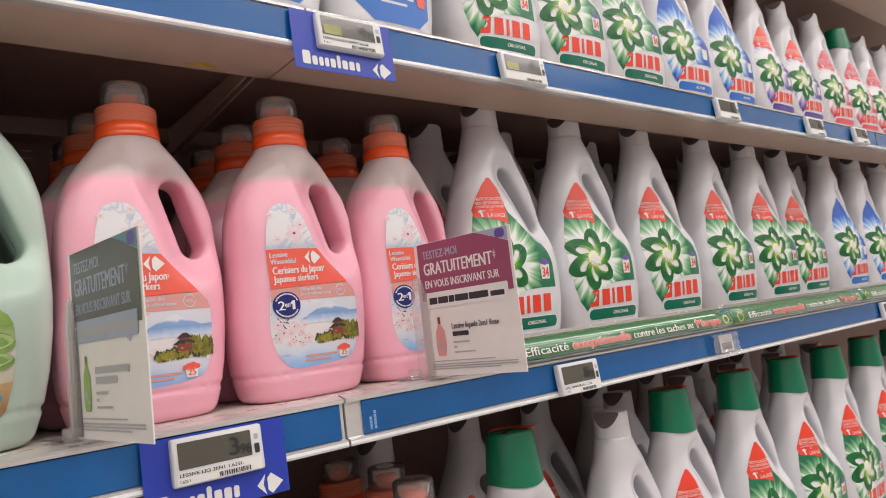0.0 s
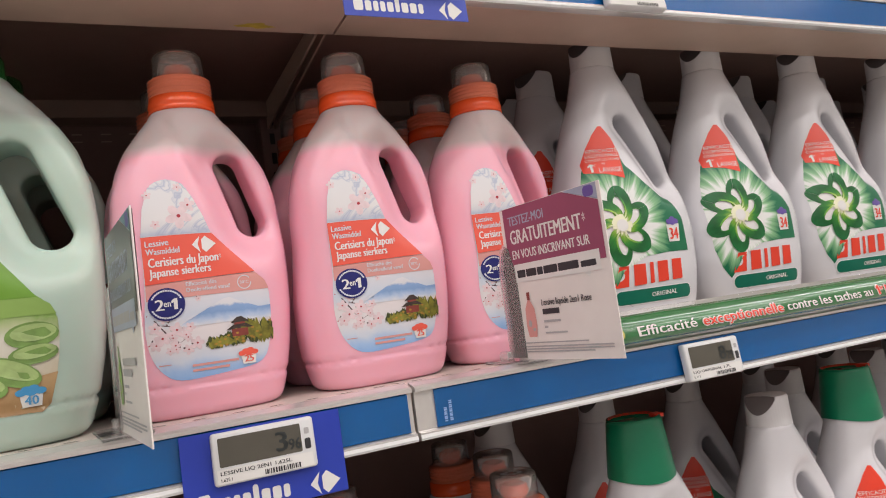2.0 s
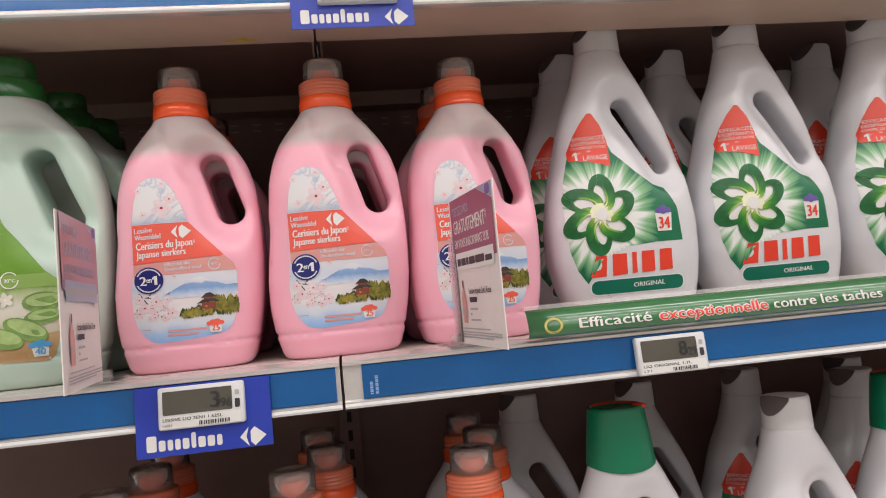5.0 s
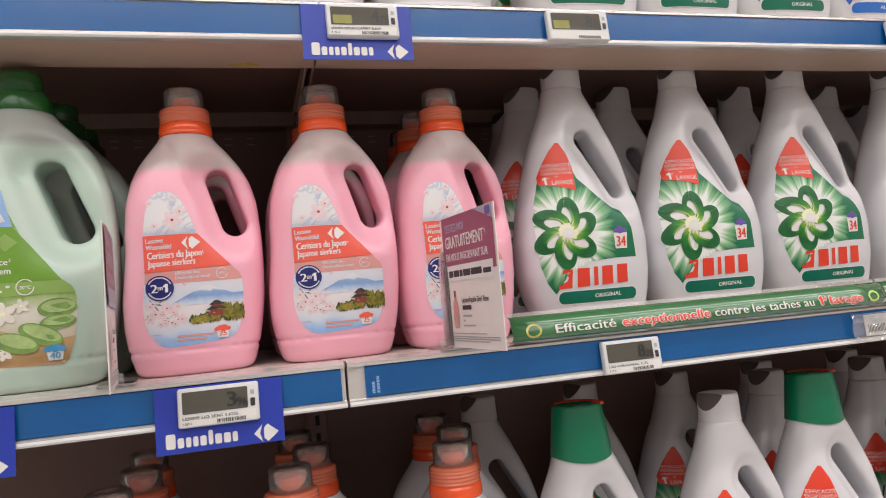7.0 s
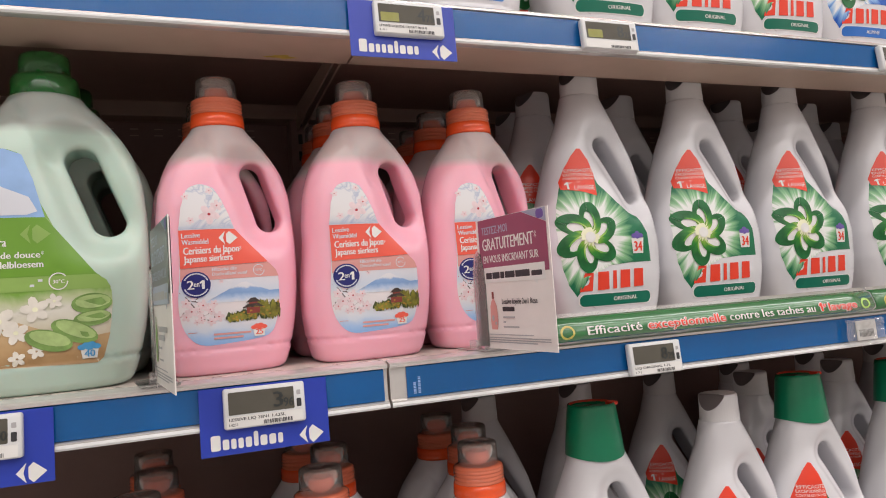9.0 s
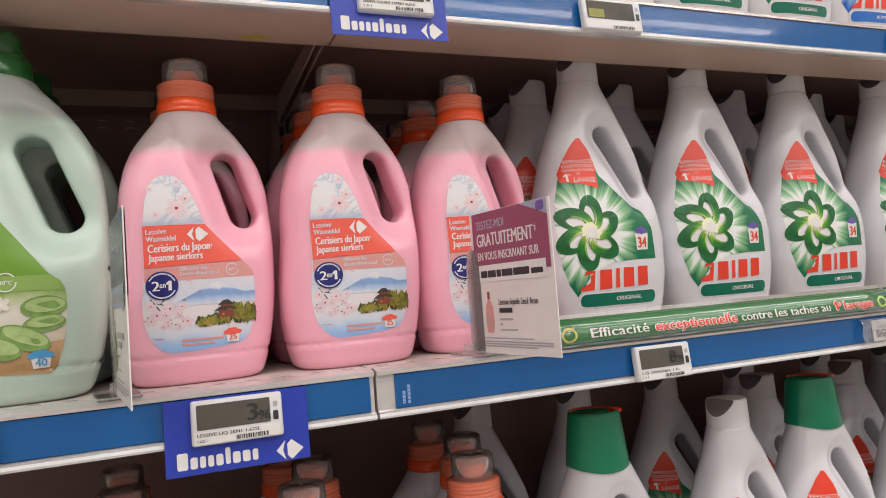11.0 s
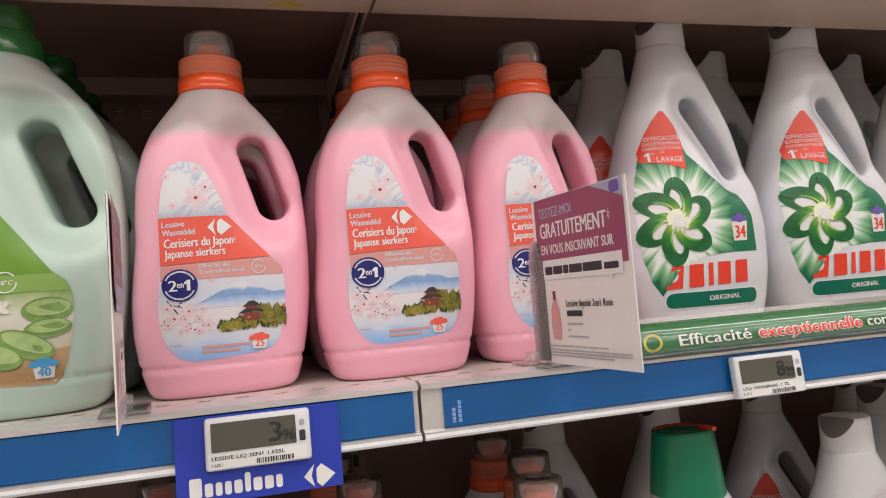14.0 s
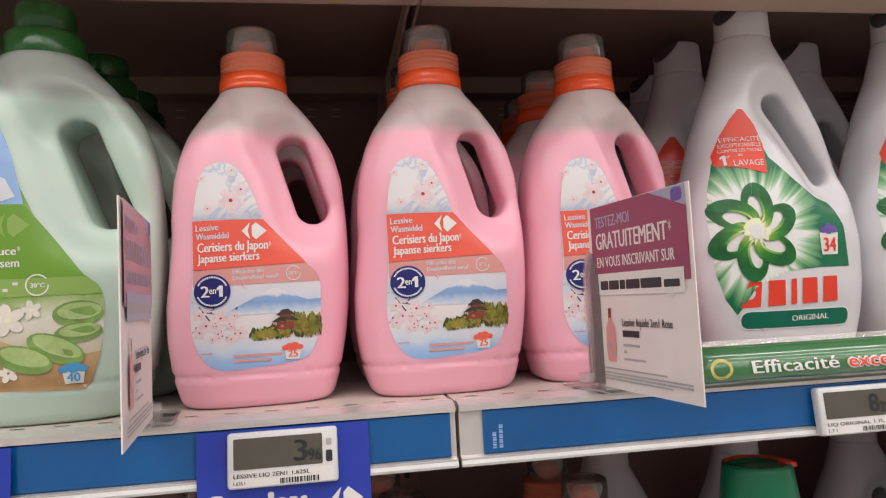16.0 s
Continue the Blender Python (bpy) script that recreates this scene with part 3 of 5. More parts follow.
# ---- the room round the aisle ----
def slab(name, x0, x1, y0, y1, z0, z1, material, label, category):
    return tagged(part(name, box_bm(x0, x1, y0, y1, z0, z1), material), label, category, kind="structure")


slab("floor", -6, 8, -12, 0.6, -0.1, 0, "floor", "grey vinyl floor of the shop", "floor")
slab("ceiling", -6, 8, -12, 0.6, 4.1, 4.2, "ceil", "plain pale shop ceiling", "ceiling")
slab("wall_back", -6, 8, 0.5, 0.6, 0, 4.1, "wall", "plain wall behind the shelving", "wall")
slab("wall_front", -6, 8, -12.1, -12, 0, 4.1, "wall", "plain wall across the shop", "wall")
# added out of view: keeps low lamp light off the lower shelf, bounces some back
slab("aisle_light_block", -6, 8, -3.3, -2.4, 0, 1.75, "wall", "unseen plain block across the aisle, added to stop low lamp light", "wall")
slab("wall_left", -6.1, -6, -12, 0.6, 0, 4.1, "wall", "plain wall at the end of the aisle", "wall")
slab("wall_right", 8, 8.1, -12, 0.6, 0, 4.1, "wall", "plain wall at the end of the aisle", "wall")


# ---- shelving ----
def shelf(x0, x1, top, label):
    r = root("shelf", label, "shelf", "shelves of the rack")
    g = 0.0012
    x0, x1 = x0 + g, x1 - g
    # top sheet, coloured as if lit, over a folded front box and a rear flange
    obj("top_sheet", *sweep_x([(-0.240, top), (BACK - 0.012, top), (BACK - 0.012, top - 0.0025), (-0.240, top - 0.0025)], x0, x1), "sheet", r, "pale enamelled top sheet")
    front = [(-0.2395, top - 0.0026), (-0.166, top - 0.0026), (-0.166, top - 0.0390), (-0.2395, top - 0.0390)]
    obj("tray", *sweep_x(front, x0, x1), "steel", r, "beige folded steel front box")
    # flange and underside carry the shade of the recess in their colour
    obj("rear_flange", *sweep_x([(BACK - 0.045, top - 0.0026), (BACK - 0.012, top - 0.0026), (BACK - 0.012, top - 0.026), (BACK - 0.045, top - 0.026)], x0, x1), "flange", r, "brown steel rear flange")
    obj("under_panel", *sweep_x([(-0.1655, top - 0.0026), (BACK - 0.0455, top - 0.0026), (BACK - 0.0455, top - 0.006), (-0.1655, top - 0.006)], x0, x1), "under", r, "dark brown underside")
    for v in (0.012,):
        xs = np.arange(x0 + 0.01, x1 - 0.01, 0.0265)
        slots = [rect(x, 0, x + 0.009, 0.0022) for x in xs]
        verts, faces = [], []
        for s in slots:
            faces.append(tuple(range(len(verts), len(verts) + 4)))
            verts += [(x, -0.232 + v + z, top + 0.0004) for x, z in s]
        obj("slot_strip", verts, faces, "black", r, "row of punched slots")
    rail = obj("price_rail", *sweep_x([(-0.2405, top - 0.002), (-0.2405, top - 0.041), (FACE, top - 0.041), (FACE - 0.003, top - 0.0405), (FACE - 0.003, top - 0.0355),
                                      (FACE + 0.0015, top - 0.0345), (FACE + 0.0015, top - 0.0055), (FACE - 0.002, top - 0.005), (FACE - 0.002, top - 0.0025), (FACE, top - 0.001), (-0.236, top + 0.0015), (-0.236, top - 0.0)], x0, x1), "lip", r, "grey plastic price rail")
    obj("lower_lip", *sweep_x([(FACE - 0.0032, top - 0.0410), (FACE - 0.0042, top - 0.0392), (FACE - 0.0032, top - 0.0368), (FACE - 0.002, top - 0.039)], x0, x1), "white_lip", rail, "white lower edge")
    return r, rail


for zt, nm in ((TOP, "highest"), (UP, "upper"), (MID, "middle"), (LOW, "lower"), (0.30, "bottom")):
    for bi, (bx0, bx1) in enumerate(BAYS):
        r, rail = shelf(bx0, bx1, zt, f"beige steel {nm} shelf with a blue price rail")
        start = bx0 + (0.017 if (bi == 1 and zt == MID) else 0.004)
        ins = obj("rail_insert", *sweep_x([(FACE + 0.0013, zt - 0.0345), (FACE - 0.0004, zt - 0.034), (FACE - 0.0004, zt - 0.0060), (FACE + 0.0013, zt - 0.0056)], start, bx1 - 0.005), "blue", rail, "glossy blue insert")
        if bi == 1 and zt == MID:
            shp = bars([(start + 0.006 + 0.0045 * k, zt - 0.031 + 0.0016 * i, 0.0026, 0.0009 + 0.0004 * ((i * 7 + k) % 2)) for k in range(2) for i in range(7 + 3 * k)])
            verts, faces = [], []
            for s in shp:
                faces.append(tuple(range(len(verts), len(verts) + 4)))
                verts += [(x, FACE - 0.0008, z) for x, z in s]
            obj("small_print", verts, faces, "bluep", rail, "pale blue small print")


spot = [(-0.150 + 0.014 * math.cos(a) * (1 + 0.4 * math.sin(3 * a)), -0.178 + 0.005 * math.sin(a) * (1 + 0.3 * math.cos(5 * a))) for a in [math.tau * i / 18 for i in range(18)]]
tagged(obj("glue_mark", [(x, y, UP - 0.0393) for x, y in spot], [tuple(range(18))[::-1]], "residue"), "small yellow glue mark under the upper shelf", "stain")


def back_panel(x0, x1):
    r = root("back_panel", "dark brown perforated steel back panel of the rack", "back panel", "rack back panels")
    part("panel", box_bm(x0 + 0.002, x1 - 0.002, BACK, BACK + 0.006, 0.1, 2.3), "dark", r)
    for zt in (UP, MID, LOW, TOP):
        for dz in (0.034, 0.043):
            verts, faces = [], []
            for x in np.arange(x0 + 0.05, x1 - 0.05, 0.031):
                faces.append(tuple(range(len(verts), len(verts) + 4)))
                verts += [(x, BACK - 0.0006, zt - dz), (x + 0.011, BACK - 0.0006, zt - dz), (x + 0.011, BACK - 0.0006, zt - dz + 0.0016), (x, BACK - 0.0006, zt - dz + 0.0016)]
            obj("perforation", verts, faces, "steel", r, "row of pale punched holes")


def upright(x):
    r = root("rack_upright", "dark steel slotted upright of the rack", "rack upright", "rack uprights")
    part("post", box_bm(x - 0.014, x + 0.014, BACK - 0.034, BACK - 0.004, 0.0, 2.3, 0.002), "dark", r)
    for z in np.arange(0.5, 1.95, 0.025):
        part("slot", box_bm(x - 0.003, x + 0.003, BACK - 0.0345, BACK - 0.0335, z, z + 0.014), "black", r)
    # cantilever arms under each shelf, deeper at the rear
    for zt in (TOP, UP, MID, LOW):
        for dx in (-0.005, 0.0035):
            poly = [(-0.164, zt - 0.007), (-0.164, zt - 0.020), (BACK - 0.036, zt - 0.040), (BACK - 0.036, zt - 0.007)]
            v = [(x + dx + w, y, z) for w in (0, 0.0022) for y, z in poly]
            f = [(3, 2, 1, 0), (4, 5, 6, 7)] + [(i, (i + 1) % 4, 4 + (i + 1) % 4, 4 + i) for i in range(4)]
            obj("shelf_arm", v, f, "steel", r)


for bx0, bx1 in BAYS:
    back_panel(bx0, bx1)
for ux in (JOINT - 1.33, JOINT, JOINT + 1.33, JOINT + 2.66):
    upright(ux)


# ---- bottle shapes ----
def hole_dist(x, z, a, ra, b, rb):
    ax, az, bx, bz = a[0], a[1], b[0], b[1]
    t = np.clip(((x - ax) * (bx - ax) + (z - az) * (bz - az)) / ((bx - ax) ** 2 + (bz - az) ** 2), 0, 1)
    return np.hypot(x - ax - t * (bx - ax), z - az - t * (bz - az)) - (ra + t * (rb - ra))


def jug_field(a=((0.0275, 0.1870), 0.0118), b=((0.0408, 0.1435), 0.0124), soft=0.006):
    zs = [0, 0.006, 0.0144, 0.0226, 0.047, 0.072, 0.0964, 0.121, 0.137, 0.166, 0.187, 0.203, 0.219, 0.2317, 0.24]
    left = table(zs, [0.055, 0.0575, 0.060, 0.0625, 0.066, 0.0665, 0.064, 0.0615, 0.0618, 0.0595, 0.0545, 0.0475, 0.036, 0.026, 0.0235], 0.008)
    right = table(zs, [0.050, 0.0535, 0.056, 0.0585, 0.0635, 0.0665, 0.0675, 0.0675, 0.067, 0.0645, 0.0590, 0.0505, 0.0385, 0.0265, 0.0235], 0.009)
    deep = table([0, 0.02, 0.1, 0.15, 0.187, 0.21, 0.2317, 0.24], [0.036, 0.0405, 0.0415, 0.040, 0.0365, 0.032, 0.0255, 0.0235])
    power = table([0, 0.16, 0.235], [3.2, 2.8, 2.0])

    def field(x, y, z):
        L, R, D, n = left(z), right(z), deep(z), power(z)
        w, c = (L + R) / 2, (R - L) / 2
        # the body is pressed thin round the grip
        hole = hole_dist(x, z, *a, *b)
        D = D * (1 - 0.38 * np.exp(-((np.maximum(hole, 0) / 0.0160) ** 2.2)))
        q = ((np.abs(x - c) / w) ** n + (np.abs(y) / D) ** n + 1e-12) ** (1 / n)
        f = (q - 1) * np.minimum(w, D)
        f = f + 0.0014 * np.exp(-(((z - 0.0235) / 0.0016) ** 2))
        f = smax(f, -z, 0.007)
        f = smax(f, z - 0.236, 0.003)
        # a crease from the shoulder
        f = f + 0.0016 * np.exp(-((hole_dist(x, z, (-0.018, 0.222), 0.0, (0.004, 0.175), 0.0) / 0.004) ** 2))
        return smax(f, -hole, soft)

    return field


def spray_field():
    zs = [0, 0.006, 0.022, 0.039, 0.0674, 0.1013, 0.1466, 0.175, 0.203, 0.226, 0.254, 0.2825, 0.30]
    left = table(zs, [0.052, 0.056, 0.062, 0.069, 0.0755, 0.0755, 0.069, 0.061, 0.054, 0.0465, 0.0345, 0.0265, 0.0245], 0.008)
    right = table(zs, [0.064, 0.067, 0.0725, 0.077, 0.0805, 0.081, 0.0765, 0.0695, 0.0610, 0.0515, 0.0385, 0.0245, 0.0225], 0.008)
    deep = table([0, 0.02, 0.06, 0.11, 0.16, 0.2, 0.24, 0.285, 0.3], [0.036, 0.042, 0.048, 0.050, 0.045, 0.039, 0.031, 0.0215, 0.020])
    power = table([0, 0.1, 0.2, 0.285], [3.1, 3.1, 2.5, 2.0])

    def field(x, y, z):
        L, R, D, n = left(z), right(z), deep(z), power(z)
        a, c = (L + R) / 2, (R - L) / 2
        hole = hole_dist(x, z, (0.0125, 0.222), 0.0112, (0.0460, 0.162), 0.0108)
        D = D * (1 - 0.36 * np.exp(-((np.maximum(hole, 0) / 0.0165) ** 2.6)))
        q = ((np.abs(x - c) / a) ** n + (np.abs(y) / D) ** n + 1e-12) ** (1 / n)
        f = (q - 1) * np.minimum(a, D)
        f = smax(f, -z, 0.006)
        f = smax(f, z - 0.288, 0.003)
        return smax(f, -hole, 0.007)

    return field


JUG, SPRAY = jug_field(), spray_field()
MINT = jug_field(((0.0235, 0.1800), 0.0112), ((0.0405, 0.1310), 0.0118), 0.005)
JUG_MESH = nets(JUG, (-0.075, -0.048, -0.006), (0.076, 0.048, 0.243), 0.0027)
MINT_MESH = nets(MINT, (-0.075, -0.048, -0.006), (0.076, 0.048, 0.243), 0.0027)
SPRAY_MESH = nets(SPRAY, (-0.083, -0.057, -0.006), (0.090, 0.057, 0.295), 0.003)


def scaled(field, sx, sz):
    return lambda x, y, z: field(x / sx, y / sx, z / sz)


def jug_cap(parent, sx, sz, style):
    """Ribbed collar and dosing cap of a jug, drawn at its own size."""
    z0 = 0.2345

    def sized(prof):
        v, f = lathe(prof, 44)
        return [(x * sx, y * sx, z * sz) for x, y, z in v], f

    if style == "orange":
        collar = [(0.0215, z0), (0.0255, z0), (0.0258, z0 + 0.003), (0.0252, z0 + 0.004), (0.0258, z0 + 0.005), (0.0250, z0 + 0.0125), (0.0215, z0 + 0.0135)]
        obj("collar", *sized(collar), "orange", parent, "glossy orange collar", True)
        ribs = [(0.0205, z0 + 0.0125), (0.0247, z0 + 0.0128)]
        for k in range(4):
            zz = z0 + 0.014 + k * 0.0034
            ribs += [(0.0247, zz), (0.0236, zz + 0.001), (0.0236, zz + 0.0018), (0.0245, zz + 0.0026)]
        ribs += [(0.0225, z0 + 0.0285), (0.0195, z0 + 0.0288)]
        cap = obj("dosing_cap_ring", *sized(ribs), "frosto", parent, "ribbed translucent orange ring", True)
        dome = [(0.0192, z0 + 0.0287), (0.0196, z0 + 0.029), (0.0192, z0 + 0.0465), (0.0189, z0 + 0.0482), (0.0178, z0 + 0.0494), (0.0160, z0 + 0.0499), (0.002, z0 + 0.0502),
                (0.002, z0 + 0.0490), (0.0150, z0 + 0.0488), (0.0174, z0 + 0.0475), (0.0181, z0 + 0.0450), (0.0184, z0 + 0.0288)]
        obj("clear_cup", *sized(dome), "frost", cap, "clear dosing cup", True)
        spout = [(0.016, z0 + 0.0285), (0.0150, z0 + 0.0300), (0.0125, z0 + 0.0335), (0.0105, z0 + 0.0400), (0.0080, z0 + 0.0415), (0.0055, z0 + 0.030), (0.004, z0 + 0.029)]
        obj("spout", *sized(spout), "orange", cap, "orange pouring spout", True)
    else:
        collar = [(0.0190, z0), (0.0232, z0), (0.0236, z0 + 0.002), (0.0232, z0 + 0.0155), (0.0218, z0 + 0.018), (0.0170, z0 + 0.0185)]
        cap = obj("collar", *sized(collar), style, parent, "", True)
        dome = [(0.0165, z0 + 0.017), (0.0178, z0 + 0.0182), (0.0174, z0 + 0.034), (0.0165, z0 + 0.0365), (0.013, z0 + 0.0375), (0.002, z0 + 0.0377)]
        obj("dosing_cap", *sized(dome), style, parent, "", True)


def blossom(cx, cz, r):
    return [oval(cx + 0.6 * r * math.cos(a), cz + 0.6 * r * math.sin(a), 0.5 * r, 0.36 * r, 8, a) for a in [math.tau * k / 5 + cx * 90 for k in range(5)]]


def basket(cx, cz, w):
    """Small tub emblem with a wavy top."""
    tub = [(cx - 0.4 * w, cz - 0.5 * w), (cx + 0.4 * w, cz - 0.5 * w), (cx + 0.5 * w, cz + 0.12 * w), (cx - 0.5 * w, cz + 0.12 * w)]
    foam = [oval(cx + dx * w, cz + dz * w, 0.25 * w, 0.17 * w, 10) for dx, dz in ((-0.42, 0.2), (-0.18, 0.32), (0.12, 0.36), (0.4, 0.22), (0, 0.18))]
    return tub, foam


def pink_label(b, surf):
    out = [(-0.041, 0.154), (-0.036, 0.170), (-0.031, 0.174), (-0.023, 0.176), (-0.012, 0.172), (-0.006, 0.161), (0.0, 0.147), (0.005, 0.132), (0.009, 0.122), (0.016, 0.112),
           (0.034, 0.101), (0.041, 0.094), (0.044, 0.086), (0.043, 0.062), (0.040, 0.046), (0.036, 0.036), (0.028, 0.031), (-0.006, 0.028), (-0.029, 0.027), (-0.039, 0.035),
           (-0.045, 0.047), (-0.047, 0.063), (-0.046, 0.078), (-0.044, 0.098), (-0.044, 0.130)]
    lb = decal("front_label", soften(out), "lakeview", b, surf, 0.0003, label="printed label with blossom, mountain and temple")
    decal("top_picture", [(-0.0437, 0.1335), (0.0045, 0.1335), (0.0, 0.147), (-0.006, 0.161), (-0.012, 0.1715), (-0.023, 0.1755), (-0.031, 0.1735), (-0.036, 0.1695), (-0.041, 0.154)], "splash", lb, surf, 0.0005)
    decal("red_band", [(-0.0438, 0.098), (0.0338, 0.1012), (0.016, 0.112), (0.009, 0.122), (0.0048, 0.133), (-0.0438, 0.133)], "coral", lb, surf, 0.0010, 0.003)
    decal("dusky_band", [(-0.0443, 0.0865), (0.0437, 0.0875), (0.041, 0.094), (0.034, 0.1008), (-0.0438, 0.0978)], "dusk", lb, surf, 0.0006)
    decal("mountain", [(-0.026, 0.0655), (0.0433, 0.0655), (0.0436, 0.075), (0.034, 0.0745), (0.022, 0.079), (0.013, 0.0835), (0.0085, 0.0832), (0.001, 0.0765), (-0.010, 0.071)], "mount", lb, surf, 0.0006)
    rnd = random.Random(5)
    clumps = [oval(rnd.uniform(-0.004, 0.0405), 0.0, rnd.uniform(0.0022, 0.0042), rnd.uniform(0.0016, 0.003), 9) for _ in range(70)]
    top = lambda x: 0.0565 + 0.0095 * min(1, max(0, (x - 0.016) / 0.012)) - (0.002 if x < 0.008 else 0)
    clumps = [[(x, z + (0.0485 + rnd.random() ** 1.0 * (top(c[0][0]) - 0.0485))) for x, z in c] for c in clumps]
    shapes("foliage", clumps[::2], "leafd", lb, surf, 0.0009)
    shapes("foliage", clumps[1::2], "leaf", lb, surf, 0.0010)
    shapes("foliage", [oval(c[0][0], c[0][1], 0.0012, 0.0009, 7) for c in clumps[::4]], "autumn", lb, surf, 0.00105)
    shapes("temple", [rect(0.012, 0.054, 0.024, 0.0595), rect(0.014, 0.0615, 0.022, 0.0645)], "roofp", lb, surf, 0.0011)
    each("temple_roof", [[(0.008, 0.0592), (0.028, 0.0598), (0.023, 0.063), (0.013, 0.0625)], [(0.0115, 0.064), (0.025, 0.0645), (0.020, 0.0685), (0.016, 0.068)]], "roofd", lb, surf, 0.0012)
    fl = [(-0.017, 0.147, 0.0085), (-0.010, 0.155, 0.0050), (-0.037, 0.164, 0.003), (-0.016, 0.169, 0.003), (-0.045, 0.076, 0.0025), (-0.045, 0.055, 0.003), (-0.036, 0.059, 0.005), (-0.028, 0.053, 0.0035),
          (-0.013, 0.053, 0.0045), (-0.0095, 0.085, 0.002), (-0.026, 0.064, 0.005), (-0.019, 0.058, 0.003), (-0.0405, 0.0665, 0.004)]
    fl += [(rnd.uniform(-0.042, -0.014), rnd.uniform(0.049, 0.074), rnd.uniform(0.0022, 0.0040)) for _ in range(9)]
    fl += [(rnd.uniform(-0.034, -0.014), rnd.uniform(0.141, 0.168), rnd.uniform(0.0020, 0.0034)) for _ in range(1)]
    shapes("blossom", [p for x, z, r in fl if x > -0.043 for p in blossom(x, z, 1.05 * r)], "petal", lb, surf, 0.0006)
    each("blossom_heart", [oval(x, z, 0.17 * r, 0.16 * r, 8) for x, z, r in fl], "heart", lb, surf, 0.0007)
    shapes("bud", [oval(rnd.uniform(-0.044, -0.013), rnd.uniform(0.048, 0.074), rnd.uniform(0.0006, 0.0015), rnd.uniform(0.0005, 0.0010), 7, rnd.uniform(0, 3)) for _ in range(16)], "twig", lb, surf, 0.00055)
    tw = [[(-0.041, 0.0725), (-0.040, 0.0725), (-0.030, 0.0585), (-0.031, 0.058)], [(-0.036, 0.068), (-0.035, 0.0685), (-0.022, 0.0655), (-0.022, 0.0648)], [(-0.027, 0.0535), (-0.026, 0.054), (-0.020, 0.0575), (-0.021, 0.0565)], [(-0.011, 0.0865), (-0.010, 0.0868), (-0.008, 0.0842), (-0.009, 0.084)]]
    each("twig", tw, "twig", lb, surf, 0.0006)
    decal("round_badge", oval(-0.0312, 0.083, 0.0125, 0.0118, 32), "navy", lb, surf, 0.0013)
    writing([("2", -0.0388, 0.0790, 0.0056, 0.0078, 0), ("1", -0.0278, 0.0790, 0.0036, 0.0078, 0), ("en", -0.0331, 0.0812, 0.0045, 0.0032, 0)], "paper", lb, surf, 0.0015)
    dots = []
    for a in list(range(25, 160, 9)) + list(range(205, 340, 9)):
        c, s = math.cos(radians(a)), math.sin(radians(a))
        px, pz = -0.0312 + 0.0105 * c, 0.083 + 0.0099 * s
        dots.append([(px - 0.0007 * s - 0.0006 * c, pz + 0.0007 * c - 0.0006 * s), (px + 0.0007 * s - 0.0006 * c, pz - 0.0007 * c - 0.0006 * s), (px + 0.0007 * s + 0.0006 * c, pz - 0.0007 * c + 0.0006 * s), (px - 0.0007 * s + 0.0006 * c, pz + 0.0007 * c + 0.0006 * s)])
    shapes("small_print", dots, "labelsky", lb, surf, 0.0015)
    writing([("Cerisiers du Japon", -0.0405, 0.1105, 0.048, 0.0066, 0.0012), ("*", 0.0080, 0.1105, 0.0018, 0.0066, 0), ("Japanse sierkers", -0.0405, 0.1030, 0.042, 0.0060, 0.0012)], "labelwhite", lb, surf, 0.0015)
    writing([("Lessive", -0.0415, 0.1255, 0.0155, 0.0045, 0.0004), ("Wasmiddel", -0.0415, 0.1195, 0.0225, 0.0045, 0.0004)], "labelsky", lb, surf, 0.0014)
    shapes("emblem", arrows(-0.0015, 0.1247, 0.0086), "labelwhite", lb, surf, 0.0015)
    writing([("Efficacité dès", -0.017, 0.0946, 0.0215, 0.0030, 0.0005), ("Doeltreffend vanaf", -0.017, 0.0902, 0.031, 0.0030, 0.0007), ("30°C", 0.0215, 0.0927, 0.0065, None, 0)], "labelsky", lb, surf, 0.0009)
    shapes("cycle_emblem", ring(0.0248, 0.0938, 0.0053, 0.0053, 0.0007, 0)[3:], "labelsky", lb, surf, 0.0009)
    tub, foam = basket(0.0225, 0.0385, 0.0115)
    shapes("wash_count", [tub], "paper", lb, surf, 0.0013)
    shapes("wash_count_foam", foam, "coral", lb, surf, 0.0015)
    writing([("25", 0.0192, 0.0343, 0.0066, 0.0048, 0)], "coral", lb, surf, 0.0016)
    shapes("small_print", bars([(-0.018, 0.0362, 0.033, 0.0017), (-0.018, 0.0326, 0.026, 0.0017), (-0.040, 0.0395, 0.008, 0.0006)]), "dusk", lb, surf, 0.0009)


